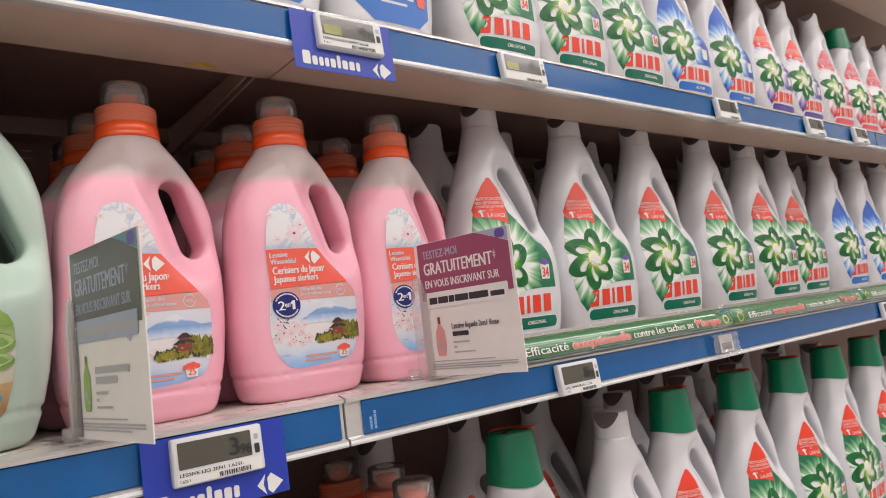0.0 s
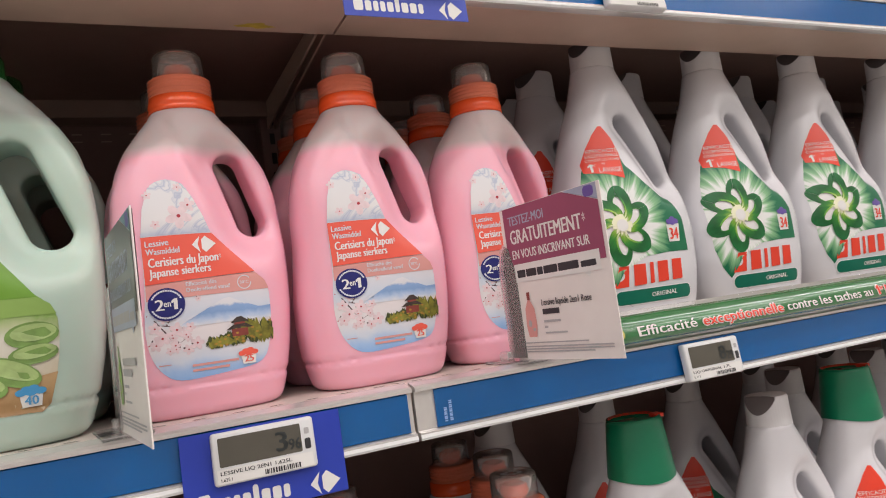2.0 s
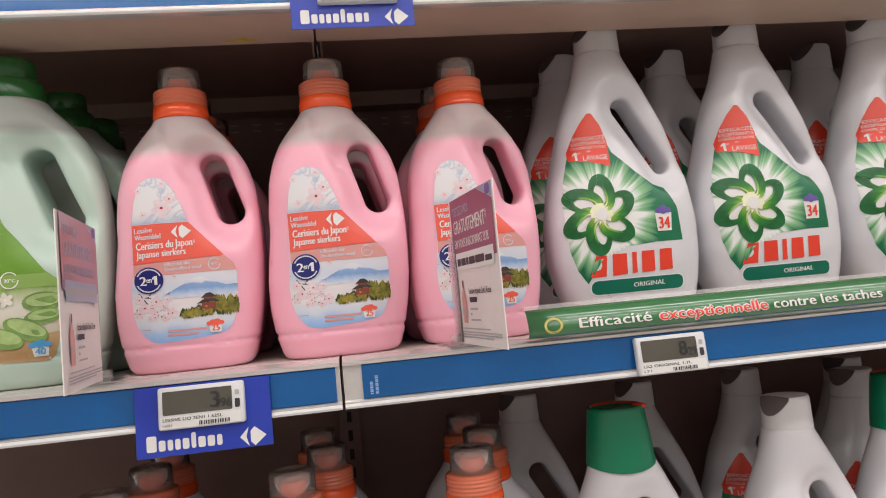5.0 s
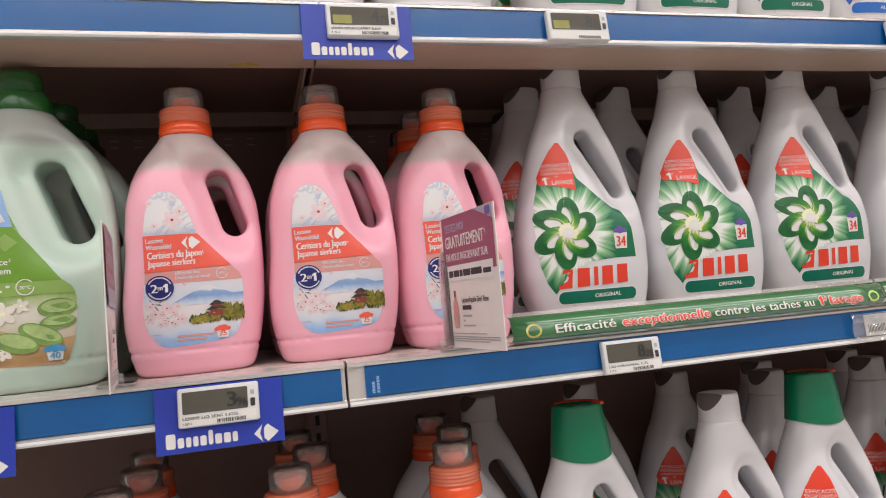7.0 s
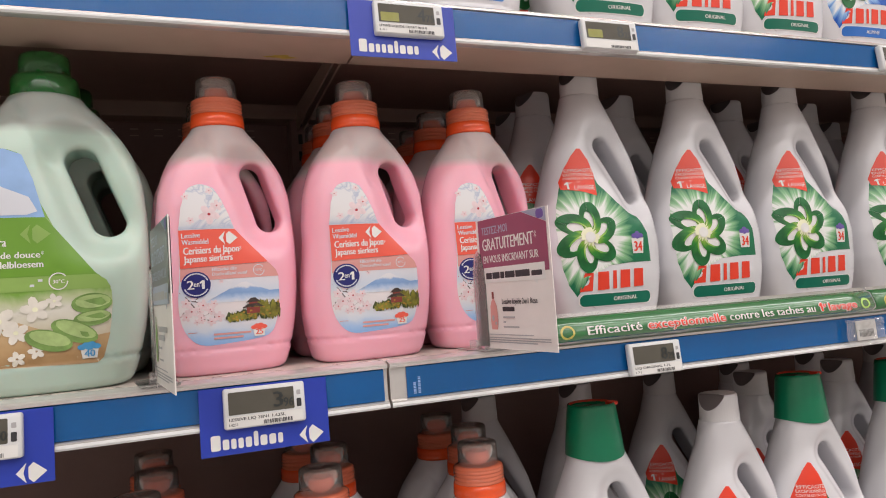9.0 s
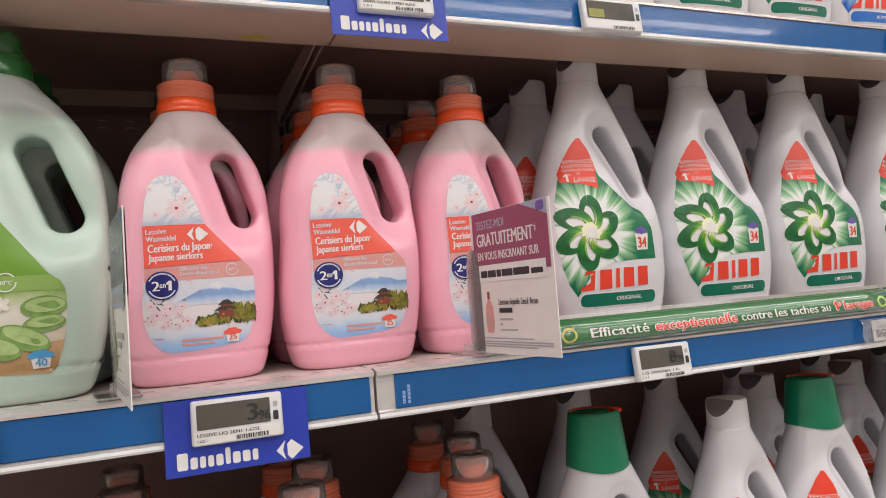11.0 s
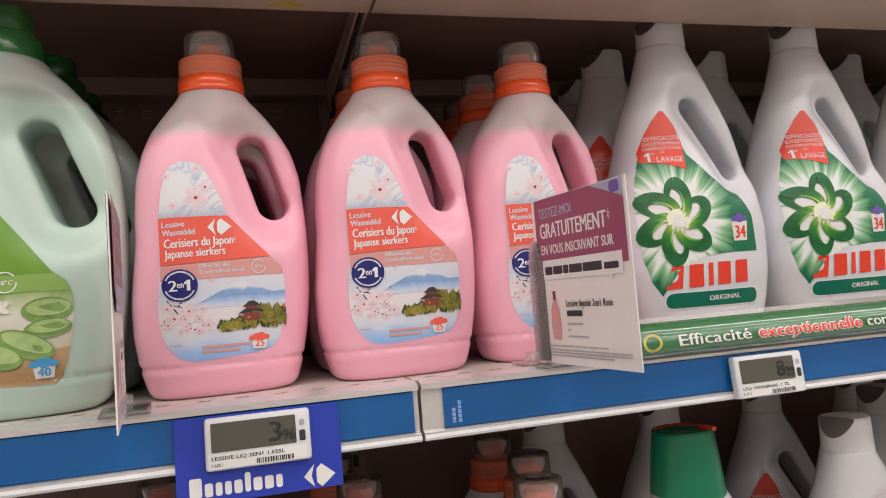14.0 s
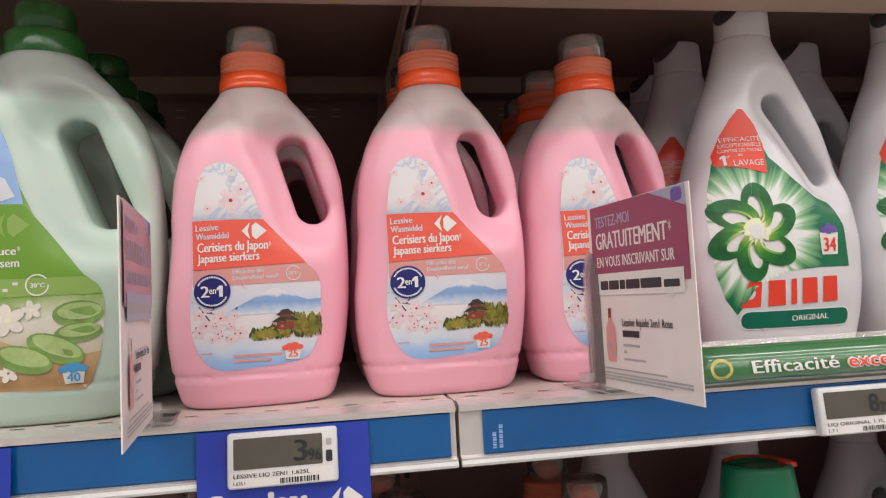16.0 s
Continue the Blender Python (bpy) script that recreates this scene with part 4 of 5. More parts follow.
def jug(kind, group, label, m):
    sx, sz = {"pink": (1, 1), "mint": (1.19, 1.095), "white": (1.1, 1.115), "blue": (1.08, 1.1)}[kind]
    b = root("detergent_bottle", label, "bottle", group, m)
    v, f = MINT_MESH if kind == "mint" else JUG_MESH
    obj("body", v * np.array((sx, sx, sz)), f, {"pink": "pink", "mint": "mint"}.get(kind, "white"), b, "", True)
    jug_cap(b, sx, sz, {"pink": "orange", "white": "orange", "mint": "gcap", "blue": "whitecap"}[kind])
    surf = front_of(scaled(MINT if kind == "mint" else JUG, sx, sz))
    if kind == "pink":
        pink_label(b, surf)
    elif kind == "mint":
        mint_label(b, surf)
    else:
        out = [(-0.05, 0.05), (-0.03, 0.03), (0.03, 0.03), (0.047, 0.045), (0.049, 0.09), (0.02, 0.115), (0.002, 0.15), (-0.012, 0.185), (-0.03, 0.19), (-0.045, 0.165)]
        lb = decal("front_label", out, "barblue" if kind == "blue" else "navy", b, surf, 0.0004, label="blue printed label")
        shapes("small_print", bars([(-0.02, 0.06, 0.045, 0.004), (-0.02, 0.052, 0.035, 0.003)]), "labelsky", lb, surf, 0.0008)
        tub, foam = basket(0.036, 0.062, 0.013)
        shapes("wash_count", [tub] + foam, "coral", lb, surf, 0.0009)
    return b


def mint_label(b, surf):
    out = [(-0.062, 0.024), (-0.019, 0.024), (0.036, 0.022), (0.041, 0.027), (0.047, 0.049), (0.050, 0.079), (0.045, 0.092), (0.027, 0.106), (0.010, 0.127), (-0.001, 0.153),
           (-0.007, 0.178), (-0.015, 0.200), (-0.028, 0.205), (-0.041, 0.205), (-0.051, 0.199), (-0.056, 0.180), (-0.058, 0.14), (-0.062, 0.08), (-0.063, 0.045)]
    lb = decal("front_label", soften(out, 1), "orchard", b, surf, 0.0003, label="printed label with aloe slices on a board")
    decal("sky_picture", [(-0.0575, 0.146), (0.001, 0.146), (-0.001, 0.153), (-0.007, 0.178), (-0.015, 0.1995), (-0.028, 0.2045), (-0.041, 0.2045), (-0.051, 0.1985), (-0.056, 0.180)], "bluep", lb, surf, 0.0006)
    decal("cloud", [(-0.0573, 0.148), (-0.012, 0.148), (-0.004, 0.151), (-0.010, 0.163), (-0.028, 0.171), (-0.045, 0.181), (-0.0555, 0.178)], "labelsky", lb, surf, 0.0008)
    decal("green_band", [(-0.0605, 0.097), (0.038, 0.097), (0.027, 0.106), (0.010, 0.127), (0.001, 0.146), (-0.0577, 0.146)], "agreen", lb, surf, 0.0006)
    decal("pale_green_band", [(-0.0618, 0.085), (0.0485, 0.085), (0.045, 0.092), (0.038, 0.0968), (-0.0606, 0.0968)], "agreen2", lb, surf, 0.0006)
    decal("wooden_board", [(-0.062, 0.0245), (-0.019, 0.0245), (0.036, 0.0225), (0.041, 0.027), (0.0465, 0.047), (0.02, 0.043), (-0.02, 0.060), (-0.063, 0.046)], "board", lb, surf, 0.0006)
    slices = [(0.0335, 0.0725, 0.0155, 0.0085, 0.05), (0.0335, 0.0600, 0.0145, 0.0065, 0.1), (0.0200, 0.0500, 0.0185, 0.0085, -0.42), (0.001, 0.0440, 0.0180, 0.0085, -0.30), (-0.052, 0.072, 0.009, 0.004, 0.5)]
    for k, (x, z, rx, rz, t) in enumerate(slices):
        each("aloe_slice", [oval(x, z, rx, rz, 18, t)], "aloe", lb, surf, 0.0010 + 0.0003 * k)
        each("aloe_flesh", [oval(x + 0.001, z + 0.0016, rx * 0.86, rz * 0.66, 16, t)], "aloein", lb, surf, 0.00115 + 0.0003 * k)
    fl = [(-0.034, 0.062, 0.012), (-0.008, 0.070, 0.010), (-0.022, 0.052, 0.009), (0.006, 0.076, 0.006), (-0.050, 0.055, 0.009), (-0.008, 0.036, 0.006), (-0.022, 0.031, 0.006)]
    shapes("white_blossom", [p for f in fl for p in blossom(*f)], "cpetal", lb, surf, 0.0014)
    each("blossom_heart", [oval(x, z, r * 0.22, r * 0.2, 8) for x, z, r in fl[:5]], "glow", lb, surf, 0.0016)
    writing([("Aloe Vera", -0.056, 0.1225, 0.029, 0.007, 0.0), ("à l'amande douce", -0.056, 0.1125, 0.053, 0.0055, 0.0), ("*", -0.0022, 0.1125, 0.0018, 0.0055, 0), ("& amandelbloesem", -0.056, 0.1045, 0.055, 0.0055, 0.0)], "labelwhite", lb, surf, 0.0009)
    shapes("emblem", arrows(-0.006, 0.132, 0.0110), "agreen2", lb, surf, 0.0009)
    writing([("30°C", 0.0055, 0.0905, 0.0085, None, 0)], "labelwhite", lb, surf, 0.0009)
    shapes("cycle_emblem", ring(0.0095, 0.0922, 0.0072, 0.0072, 0.0009, 0)[3:], "labelwhite", lb, surf, 0.0009)
    shapes("small_print", bars([(-0.048, 0.0925, 0.046, 0.002), (-0.048, 0.0885, 0.040, 0.002)]), "labelsky", lb, surf, 0.0009)
    tub, foam = basket(0.0305, 0.0335, 0.0135)
    shapes("wash_count", [tub], "paper", lb, surf, 0.0018)
    shapes("wash_count_foam", foam, "cyan", lb, surf, 0.0020)
    writing([("40", 0.0267, 0.0282, 0.0078, 0.0056, 0)], "cyan", lb, surf, 0.0021)


def spray_label(b, surf, kind):
    deep = {"green": "burst_green", "blue": "burst_blue", "violet": "burst_violet", "rose": "burst_rose"}[kind]
    left = [(-0.047, 0.190), (-0.0555, 0.170), (-0.0620, 0.148), (-0.0655, 0.124), (-0.0660, 0.100), (-0.0640, 0.076), (-0.0585, 0.057), (-0.0500, 0.044)]
    right = [(-0.036, 0.066), (-0.008, 0.078), (0.02, 0.080), (0.0505, 0.080), (0.0475, 0.114), (0.0375, 0.134), (0.026, 0.138), (0.008, 0.152), (-0.013, 0.173), (-0.0215, 0.192), (-0.028, 0.214)]
    lb = decal("front_label", left + right, deep, b, surf, 0.0004, 0.004, label=f"printed label with {kind} rays and a looped flower")
    if kind in ("green", "violet", "rose"):
        tri = [(-0.030, 0.217), (-0.038, 0.208), (-0.047, 0.194), (-0.0545, 0.178), (-0.0545, 0.1685), (-0.035, 0.165), (-0.0165, 0.159), (-0.0165, 0.185), (-0.0205, 0.203), (-0.0265, 0.2165)]
        decal("red_panel", tri, "red" if kind != "rose" else "rose", lb, surf, 0.0009, 0.003)
        writing([("EFFICACITÉ", -0.0478, 0.1885, 0.0298, 0.0050, -0.001), ("EXCEPTIONNELLE", -0.0495, 0.1838, 0.0315, 0.0034, -0.001), ("CONTRE LES TACHES", -0.0505, 0.1795, 0.0325, 0.0028, -0.001),
                 ("au", -0.0375, 0.1755, 0.0032, None, 0), ("1", -0.0502, 0.1682, 0.0038, 0.0088, 0), ("LAVAGE", -0.0415, 0.1672, 0.0230, 0.0052, -0.001), ("er", -0.0462, 0.1745, 0.0032, None, 0)], "paper", lb, surf, 0.0014, "", 0)
    # flower of six looped petals
    fx, fz = FLOWER
    decal("flower_glow", oval(fx, fz, 0.027, 0.027, 24), "labelwhite", lb, surf, 0.0006)
    # six looped straps set like a pinwheel: broad on the clockwise side, where each lies over the next petal
    for deg in (88, 28, -33, -94, 207, 148):
        c, t = radians(deg - 9), radians(deg + 9)
        px, pz = fx + 0.0192 * math.cos(c), fz + 0.0222 * math.sin(c)
        n, cs, sn = 36, math.cos(t), math.sin(t)
        turn = lambda u, v: (px + cs * u - sn * v, pz + sn * u + cs * v)
        arc = [math.tau * q / n for q in range(n)]
        outer = [turn(0.0192 * math.cos(a), 0.0126 * math.sin(a)) for a in arc]
        inner = [turn(-0.0028 + 0.0112 * math.cos(a), 0.0028 + 0.0053 * math.sin(a)) for a in arc]
        ridge = [turn(-0.0026 + 0.0122 * math.cos(a), 0.0021 + 0.0065 * math.sin(a)) for a in arc]
        mixed = lambda g, h, k: [(p[0] + (r[0] - p[0]) * k, p[1] + (r[1] - p[1]) * k) for p, r in zip(g, h)]
        strips = lambda g, h, m, q0, q1: [[lo[q], lo[(q + 1) % n], hi[(q + 1) % n], hi[q]] for i in range(m) for lo, hi in ((mixed(g, h, i / m), mixed(g, h, (i + 1) / m)),) for q in range(q0, q1)]
        shapes("petal", strips(outer, inner, 4, 0, n // 2), "petalp", lb, surf, 0.0010)
        shapes("petal", strips(outer, inner, 4, n // 2, n), "petalp", lb, surf, 0.0015)
        shapes("petal_light", strips(ridge, inner, 2, n // 2 + 1, n - 4), "petals", lb, surf, 0.0018)
        shapes("petal_light", strips(ridge, inner, 2, 0, n // 2 - 2), "petals", lb, surf, 0.0013)
    star = [(fx + (0.0115 if i % 2 else 0.0062) * math.cos(math.tau * i / 24), fz + (0.0115 if i % 2 else 0.0062) * math.sin(math.tau * i / 24)) for i in range(24)]
    decal("flower_heart", star, "glow", lb, surf, 0.0021)
    decal("flower_core", oval(fx, fz, 0.0062, 0.0062, 16), "paper", lb, surf, 0.0024)
    # plain slanted red blocks in place of the name
    for x, w, lean in ((-0.0480, 0.0150, 0.0060), (-0.0265, 0.0150, 0.0008), (-0.0065, 0.0052, 0.0008), (0.0035, 0.0138, 0.0008), (0.0225, 0.0138, 0.0008)):
        lo = 0.0495 + (x + 0.048) * 0.03
        shapes("name_block", [[(x, lo), (x + w, lo + 0.0005), (x + w + lean * 0.3, lo + 0.0208), (x + lean, lo + 0.0208)]], "red", lb, surf, 0.0009)
    bar = {"green": "bargreen", "blue": "barblue", "violet": "barviolet", "rose": "rose"}[kind]
    decal("bar_edge", rounded(-0.0485, 0.0315, 0.0485, 0.0470, 0.0065), "labelwhite", lb, surf, 0.0005)
    decal("bar", rounded(-0.0475, 0.0325, 0.0475, 0.0460, 0.0060), bar, lb, surf, 0.0008)
    if kind in ("green", "blue"):
        writing([("ORIGINAL" if kind == "green" else "ALPINE", -0.006, 0.0372, 0.033 if kind == "green" else 0.026, 0.0045, 0.0006)], "paper", lb, surf, 0.0011)
    tub = [(0.0235, 0.090), (0.0385, 0.090), (0.0400, 0.108), (0.0220, 0.108)]
    shapes("wash_count", [tub], "paper", lb, surf, 0.0009)
    shapes("wash_count_shirt", [oval(0.031 + dx, 0.1105 + dz, 0.0038, 0.0028, 10) for dx, dz in ((-0.005, 0), (0, 0.0025), (0.005, 0), (0, -0.001))], "violet", lb, surf, 0.0011)
    if kind == "green":
        writing([("34", 0.0255, 0.0925, 0.0115, 0.0115, 0)], "red", lb, surf, 0.0012)
    shapes("small_print", [[(-0.036, 0.0345), (-0.0355, 0.035), (-0.029, 0.030), (-0.0295, 0.0295)]], "greyink", lb, surf, 0.0006)


def spray_cap(b, sx, sz):
    """White closure whose upper left side is cut off at a slant round a grey hollow."""
    prof = [(0.0210, 0.2845), (0.0246, 0.2860), (0.0240, 0.3000), (0.0236, 0.3150), (0.0222, 0.3178), (0.0150, 0.3185)]
    v, f = lathe(prof, 48, 0.86)
    bm = bmesh.new()
    vs = [bm.verts.new((x * sx, y * sx, z * sz)) for x, y, z in v]
    for q in f:
        bm.faces.new([vs[i] for i in q])
    n = Vector((-0.80, -0.28, 0.53)).normalized()
    p = Vector((-0.0138 * sx, -0.0055 * sx, 0.3140 * sz))
    cut = bmesh.ops.bisect_plane(bm, geom=bm.verts[:] + bm.edges[:] + bm.faces[:], plane_co=p, plane_no=n, clear_outer=True)
    edges = [e for e in cut["geom_cut"] if isinstance(e, bmesh.types.BMEdge)]
    rim = [w.co.copy() for w in cut["geom_cut"] if isinstance(w, bmesh.types.BMVert)]
    bmesh.ops.holes_fill(bm, edges=edges)
    cap = part("cap", bm, "whitecap", b, "white cap with a slanted hollow")
    mid = sum(rim, Vector()) / len(rim)
    u = n.cross(Vector((0, 0, 1))).normalized()
    w = n.cross(u)
    rim.sort(key=lambda q: math.atan2((q - mid).dot(w), (q - mid).dot(u)))
    obj("hollow", [mid + (q - mid) * 0.97 + n * 0.0004 for q in rim], [tuple(range(len(rim)))], "dimple", cap, "dark grey hollow")


def dosing_cap(b, sx, sz):
    """Wide green measuring cap over the neck, with a wavy foot and a red ring on top."""
    n = 48
    z0, z1 = 0.262 * sz, 0.320 * sz
    rows = [(0.0330, 0.0, 1), (0.0325, 0.006, 0.6), (0.0300, 0.030, 0.1), (0.0272, 0.052, 0), (0.0262, 0.0555, 0), (0.0250, 0.0560, 0), (0.0240, 0.0525, 0), (0.010, 0.0525, 0)]
    verts, faces = [], []
    for r, dz, wav in rows:
        verts += [(r * sx * math.cos(math.tau * i / n), 0.92 * r * sx * math.sin(math.tau * i / n), z0 + dz / 0.058 * (z1 - z0) + wav * 0.0022 * math.cos(2 * math.tau * i / n)) for i in range(n)]
    for k in range(len(rows) - 1):
        faces += [(k * n + i, k * n + (i + 1) % n, (k + 1) * n + (i + 1) % n, (k + 1) * n + i) for i in range(n)]
    faces.append(tuple((len(rows) - 1) * n + i for i in range(n)))
    cap = obj("dosing_cap", verts, faces, "gdose", b, "green measuring cap", True)
    zz = z0 + 0.0560 / 0.058 * (z1 - z0)
    v, f = lathe([(0.0236 * sx, zz - 0.0024), (0.0247 * sx, zz - 0.0014), (0.0246 * sx, zz - 0.0002), (0.0238 * sx, zz - 0.0008)], 40, 0.92)
    obj("red_ring", v, f[:-2], "red", cap, "red rim")
    part("red_tab", box_bm(0.016 * sx, 0.0262 * sx, -0.014 * sx, -0.003 * sx, zz - 0.0035, zz + 0.0006, 0.0012), "red", cap, "red tab")


def spray(kind, cap, group, label, m, sx=1.0, sz=1.003):
    b = root("detergent_bottle", label, "bottle", group, m)
    v, f = SPRAY_MESH
    obj("body", v * np.array((sx, sx, sz)), f, "white", b, "", True)
    if cap == "white":
        spray_cap(b, sx, sz)
    else:
        dosing_cap(b, sx, sz)
    surf0 = front_of(SPRAY)
    spray_label(b, surf0, kind)
    if sx != 1 or sz != 1:
        for o in b.children_recursive:
            if o.name.split(".")[0] not in ("body", "cap", "hollow", "dosing_cap", "red_ring", "red_tab"):
                o.data.transform(Matrix.Diagonal((sx, sx, sz, 1)))
    return b


# ---- bottles on the middle shelf ----
RND = random.Random(11)


def turned(x, y, z, rz=None):
    return pose(x, y, z, 0, 0, RND.uniform(-2.5, 2.5) if rz is None else rz)


PINK = "pink laundry bottle with orange cap on the middle shelf"
pink = jug("pink", "pink bottles", PINK, turned(-0.213, -0.160, MID, 4))
for x, y, rz in ((-0.0755, -0.167, 3), (0.0595, -0.153, 5), (-0.220, -0.068, 0), (-0.078, -0.076, 2), (0.052, -0.060, -2), (-0.216, 0.026, 1), (-0.074, 0.020, 0), (0.058, 0.033, 3)):
    copy_thing(pink, turned(x, y, MID, rz))
mint = jug("mint", "mint bottles", "pale mint aloe laundry bottle with dark green cap", turned(-0.360, -0.168, MID, 2))
for x, y, rz in ((-0.352, -0.062, 0), (-0.545, -0.165, 1), (-0.545, -0.06, 0), (-0.352, 0.045, 0), (-0.73, -0.165, 0)):
    copy_thing(mint, turned(x, y, MID, rz))

WHITE = "white laundry bottle with {} label and slanted white cap"
green = spray("green", "white", "white bottles", WHITE.format("green flower"), turned(0.217, -0.143, MID, 0))
for x, y in ((0.379, -0.143), (0.545, -0.143), (0.722, -0.143), (0.882, -0.143), (1.040, -0.130)):
    copy_thing(green, turned(x, y, MID))
for i, x in enumerate((0.206, 0.343, 0.543, 0.70, 0.86, 1.02)):
    copy_thing(green, turned(x, -0.045, MID))
    copy_thing(green, turned(x + 0.02, 0.06, MID))
blue = spray("blue", "white", "blue label bottles", WHITE.format("blue flower"), turned(1.205, -0.145, MID))
for x in (1.37, 1.53, 1.69, 1.85, 2.01):
    copy_thing(blue, turned(x, -0.145, MID))
    copy_thing(blue, turned(x - 0.06, -0.04, MID))

# ---- bottles on the upper shelf ----
for x in (0.243, 0.388, 0.533):
    copy_thing(green, turned(x, -0.145, UP))
    copy_thing(green, turned(x - 0.03, -0.045, UP))
for x in (0.676, 0.828):
    copy_thing(blue, turned(x, -0.145, UP))
    copy_thing(blue, turned(x - 0.03, -0.045, UP))
violet = spray("violet", "white", "violet label bottles", WHITE.format("violet flower"), turned(0.982, -0.150, UP), 0.93, 0.93)
copy_thing(violet, turned(1.127, -0.145, UP))
rose = spray("rose", "white", "rose label bottles", WHITE.format("rose flower"), turned(1.272, -0.150, UP), 0.93, 0.93)
rosecap = spray("rose", "green", "rose label bottles", "white laundry bottle with rose label and green measuring cap", turned(1.415, -0.150, UP), 0.93, 0.90)
for x in (1.56, 1.70, 1.85):
    copy_thing(rose, turned(x, -0.145, UP))
bluejug = jug("blue", "white jugs", "white laundry jug with a blue label", turned(0.062, -0.155, UP, 0))
for x in (-0.085, -0.232, -0.38, -0.53):
    copy_thing(bluejug, turned(x, -0.155, UP))

# ---- bottles on the lower shelf ----
tall = spray("green", "white", "tall white bottles", "tall white laundry bottle with slanted white cap", turned(0.377, -0.156, LOW), 1.06, 1.028)
capped = spray("green", "green", "capped white bottles", "white laundry bottle with green measuring cap", turned(0.191, -0.154, LOW), 1.06, 1.06)
for x in (0.515, 0.705, 0.880, 1.055, 1.24, 1.42):
    copy_thing(capped, turned(x, -0.155, LOW))
for x, y in ((0.14, 0.06), (0.30, 0.06), (0.455, 0.06), (0.61, 0.06), (0.78, 0.06), (0.95, 0.06), (1.12, 0.06), (1.29, 0.06), (0.545, -0.040), (0.725, -0.040), (0.900, -0.040), (1.075, -0.040), (1.255, -0.040)):
    copy_thing(tall, turned(x, y, LOW))
whitejug = jug("white", "white orange-capped jugs", "white laundry jug with an orange cap", turned(0.036, -0.168, LOW, 3))
for x, y in ((-0.134, -0.172), (-0.30, -0.172), (-0.46, -0.17), (0.064, -0.078), (-0.105, -0.075), (-0.285, -0.075), (0.060, 0.022), (-0.118, 0.025), (-0.29, 0.025)):
    copy_thing(whitejug, turned(x, y, LOW))


# ---- price tags, shelf labels, signs ----
def price_label(x0, x1, zt, price, cents, lines, yellow=False):
    """Electronic shelf label clipped on the rail."""
    w, h = x1 - x0, 0.0335
    b = root("shelf_label", "white electronic shelf label on the blue rail", "price label", "electronic shelf labels", pose((x0 + x1) / 2, FACE - 0.0045, zt - 0.0410, -6, 0, 0))
    part("housing", box_bm(-w / 2, w / 2, -0.0085, 0.0, 0, h, 0.0022, 3), "esl", b, "", True)
    face = lambda x, z: np.full(np.shape(x), -0.0085)
    scr = decal("screen", rounded(-w / 2 + 0.004, 0.0115, w / 2 - 0.0095, h - 0.0035, 0.001), "lcd", b, face, 0.0003)
    if yellow:
        decal("yellow_patch", rounded(-w / 2 + 0.006, 0.0125, -w / 2 + 0.024, h - 0.012, 0.001), "ylw", scr, face, 0.0005)
    writing([(price, w / 2 - 0.0265, 0.0145, 0.0075, 0.0125, 0), (cents, w / 2 - 0.0182, 0.0140, 0.0080, 0.0072, 0)], "lcdink", scr, face, 0.0007)
    shapes("button", [rounded(w / 2 - 0.0075, 0.0125, w / 2 - 0.0035, 0.0195, 0.001)], "ink", b, face, 0.0004)
    shapes("lamp_window", [rounded(w / 2 - 0.0072, 0.0225, w / 2 - 0.0038, 0.0265, 0.0008)], "greyink", b, face, 0.0004)
    decal("ticket", rect(-w / 2 + 0.002, 0.0012, w / 2 - 0.003, 0.0102), "paper", b, face, 0.0003)
    if lines:
        writing([(lines[0], -w / 2 + 0.004, 0.0066, w * 0.68, 0.0024, 0), (lines[1], -w / 2 + 0.004, 0.0026, w * 0.10, 0.0020, 0)], "ink", b, face, 0.0006)
    rnd = random.Random(int(x0 * 1000))
    code, x = [], -0.002
    while x < w / 2 - 0.012:
        d = rnd.choice((0.0004, 0.0007, 0.0011))
        code.append(rect(x, 0.0018, x + d, 0.0050))
        x += d + rnd.choice((0.0004, 0.0007))
    each("barcode_line", code, "ink", b, face, 0.0006)
    return b


def blue_tag(x0, x1, zt, drop):
    w = x1 - x0
    b = root("price_tag", "royal blue store tag hanging behind a shelf label", "price tag", "blue store tags", pose((x0 + x1) / 2, FACE - 0.0038, zt - 0.009, -3, 0, 0))
    part("card", box_bm(-w / 2, w / 2, -0.0006, 0.0, -drop, 0.003, 0.0002, 1), "tag", b)
    face = lambda x, z: np.full(np.shape(x), -0.0006)
    # plain white blocks for the store's name, and its two-part emblem
    x, rows = -w / 2 + 0.008, []
    for wd, tall in ((0.0085, 0.0125), (0.006, 0.0085), (0.005, 0.0085), (0.005, 0.0085), (0.006, 0.0085), (0.0045, 0.0125), (0.0065, 0.0085), (0.0065, 0.0085), (0.005, 0.0085)):
        rows.append(rounded(x, -drop + 0.0045, x + wd - 0.0008, -drop + 0.0045 + tall, 0.0016, 3))
        x += wd + 0.0008
    each("name_block", rows, "paper", b, face, 0.0004)
    shapes("emblem", arrows(w / 2 - 0.0155, -drop + 0.0085, 0.0105), "paper", b, face, 0.0004, "plain white emblem")


price_label(-0.2265, -0.1590, MID, "3", "96", ("LESSIVE LIQ 2EN1 1.625L", "1.625 l"))
blue_tag(-0.2455, -0.1390, MID, 0.0525)
price_label(-0.4400, -0.3710, MID, "5", "00", ("LESSIVE AUTHEN ALOE", "2 l"))
blue_tag(-0.4570, -0.3510, MID, 0.0525)
price_label(0.1775, 0.2430, MID, "8", "29", ("LIQ ORIGINAL 1.7L", "1.7 l"))
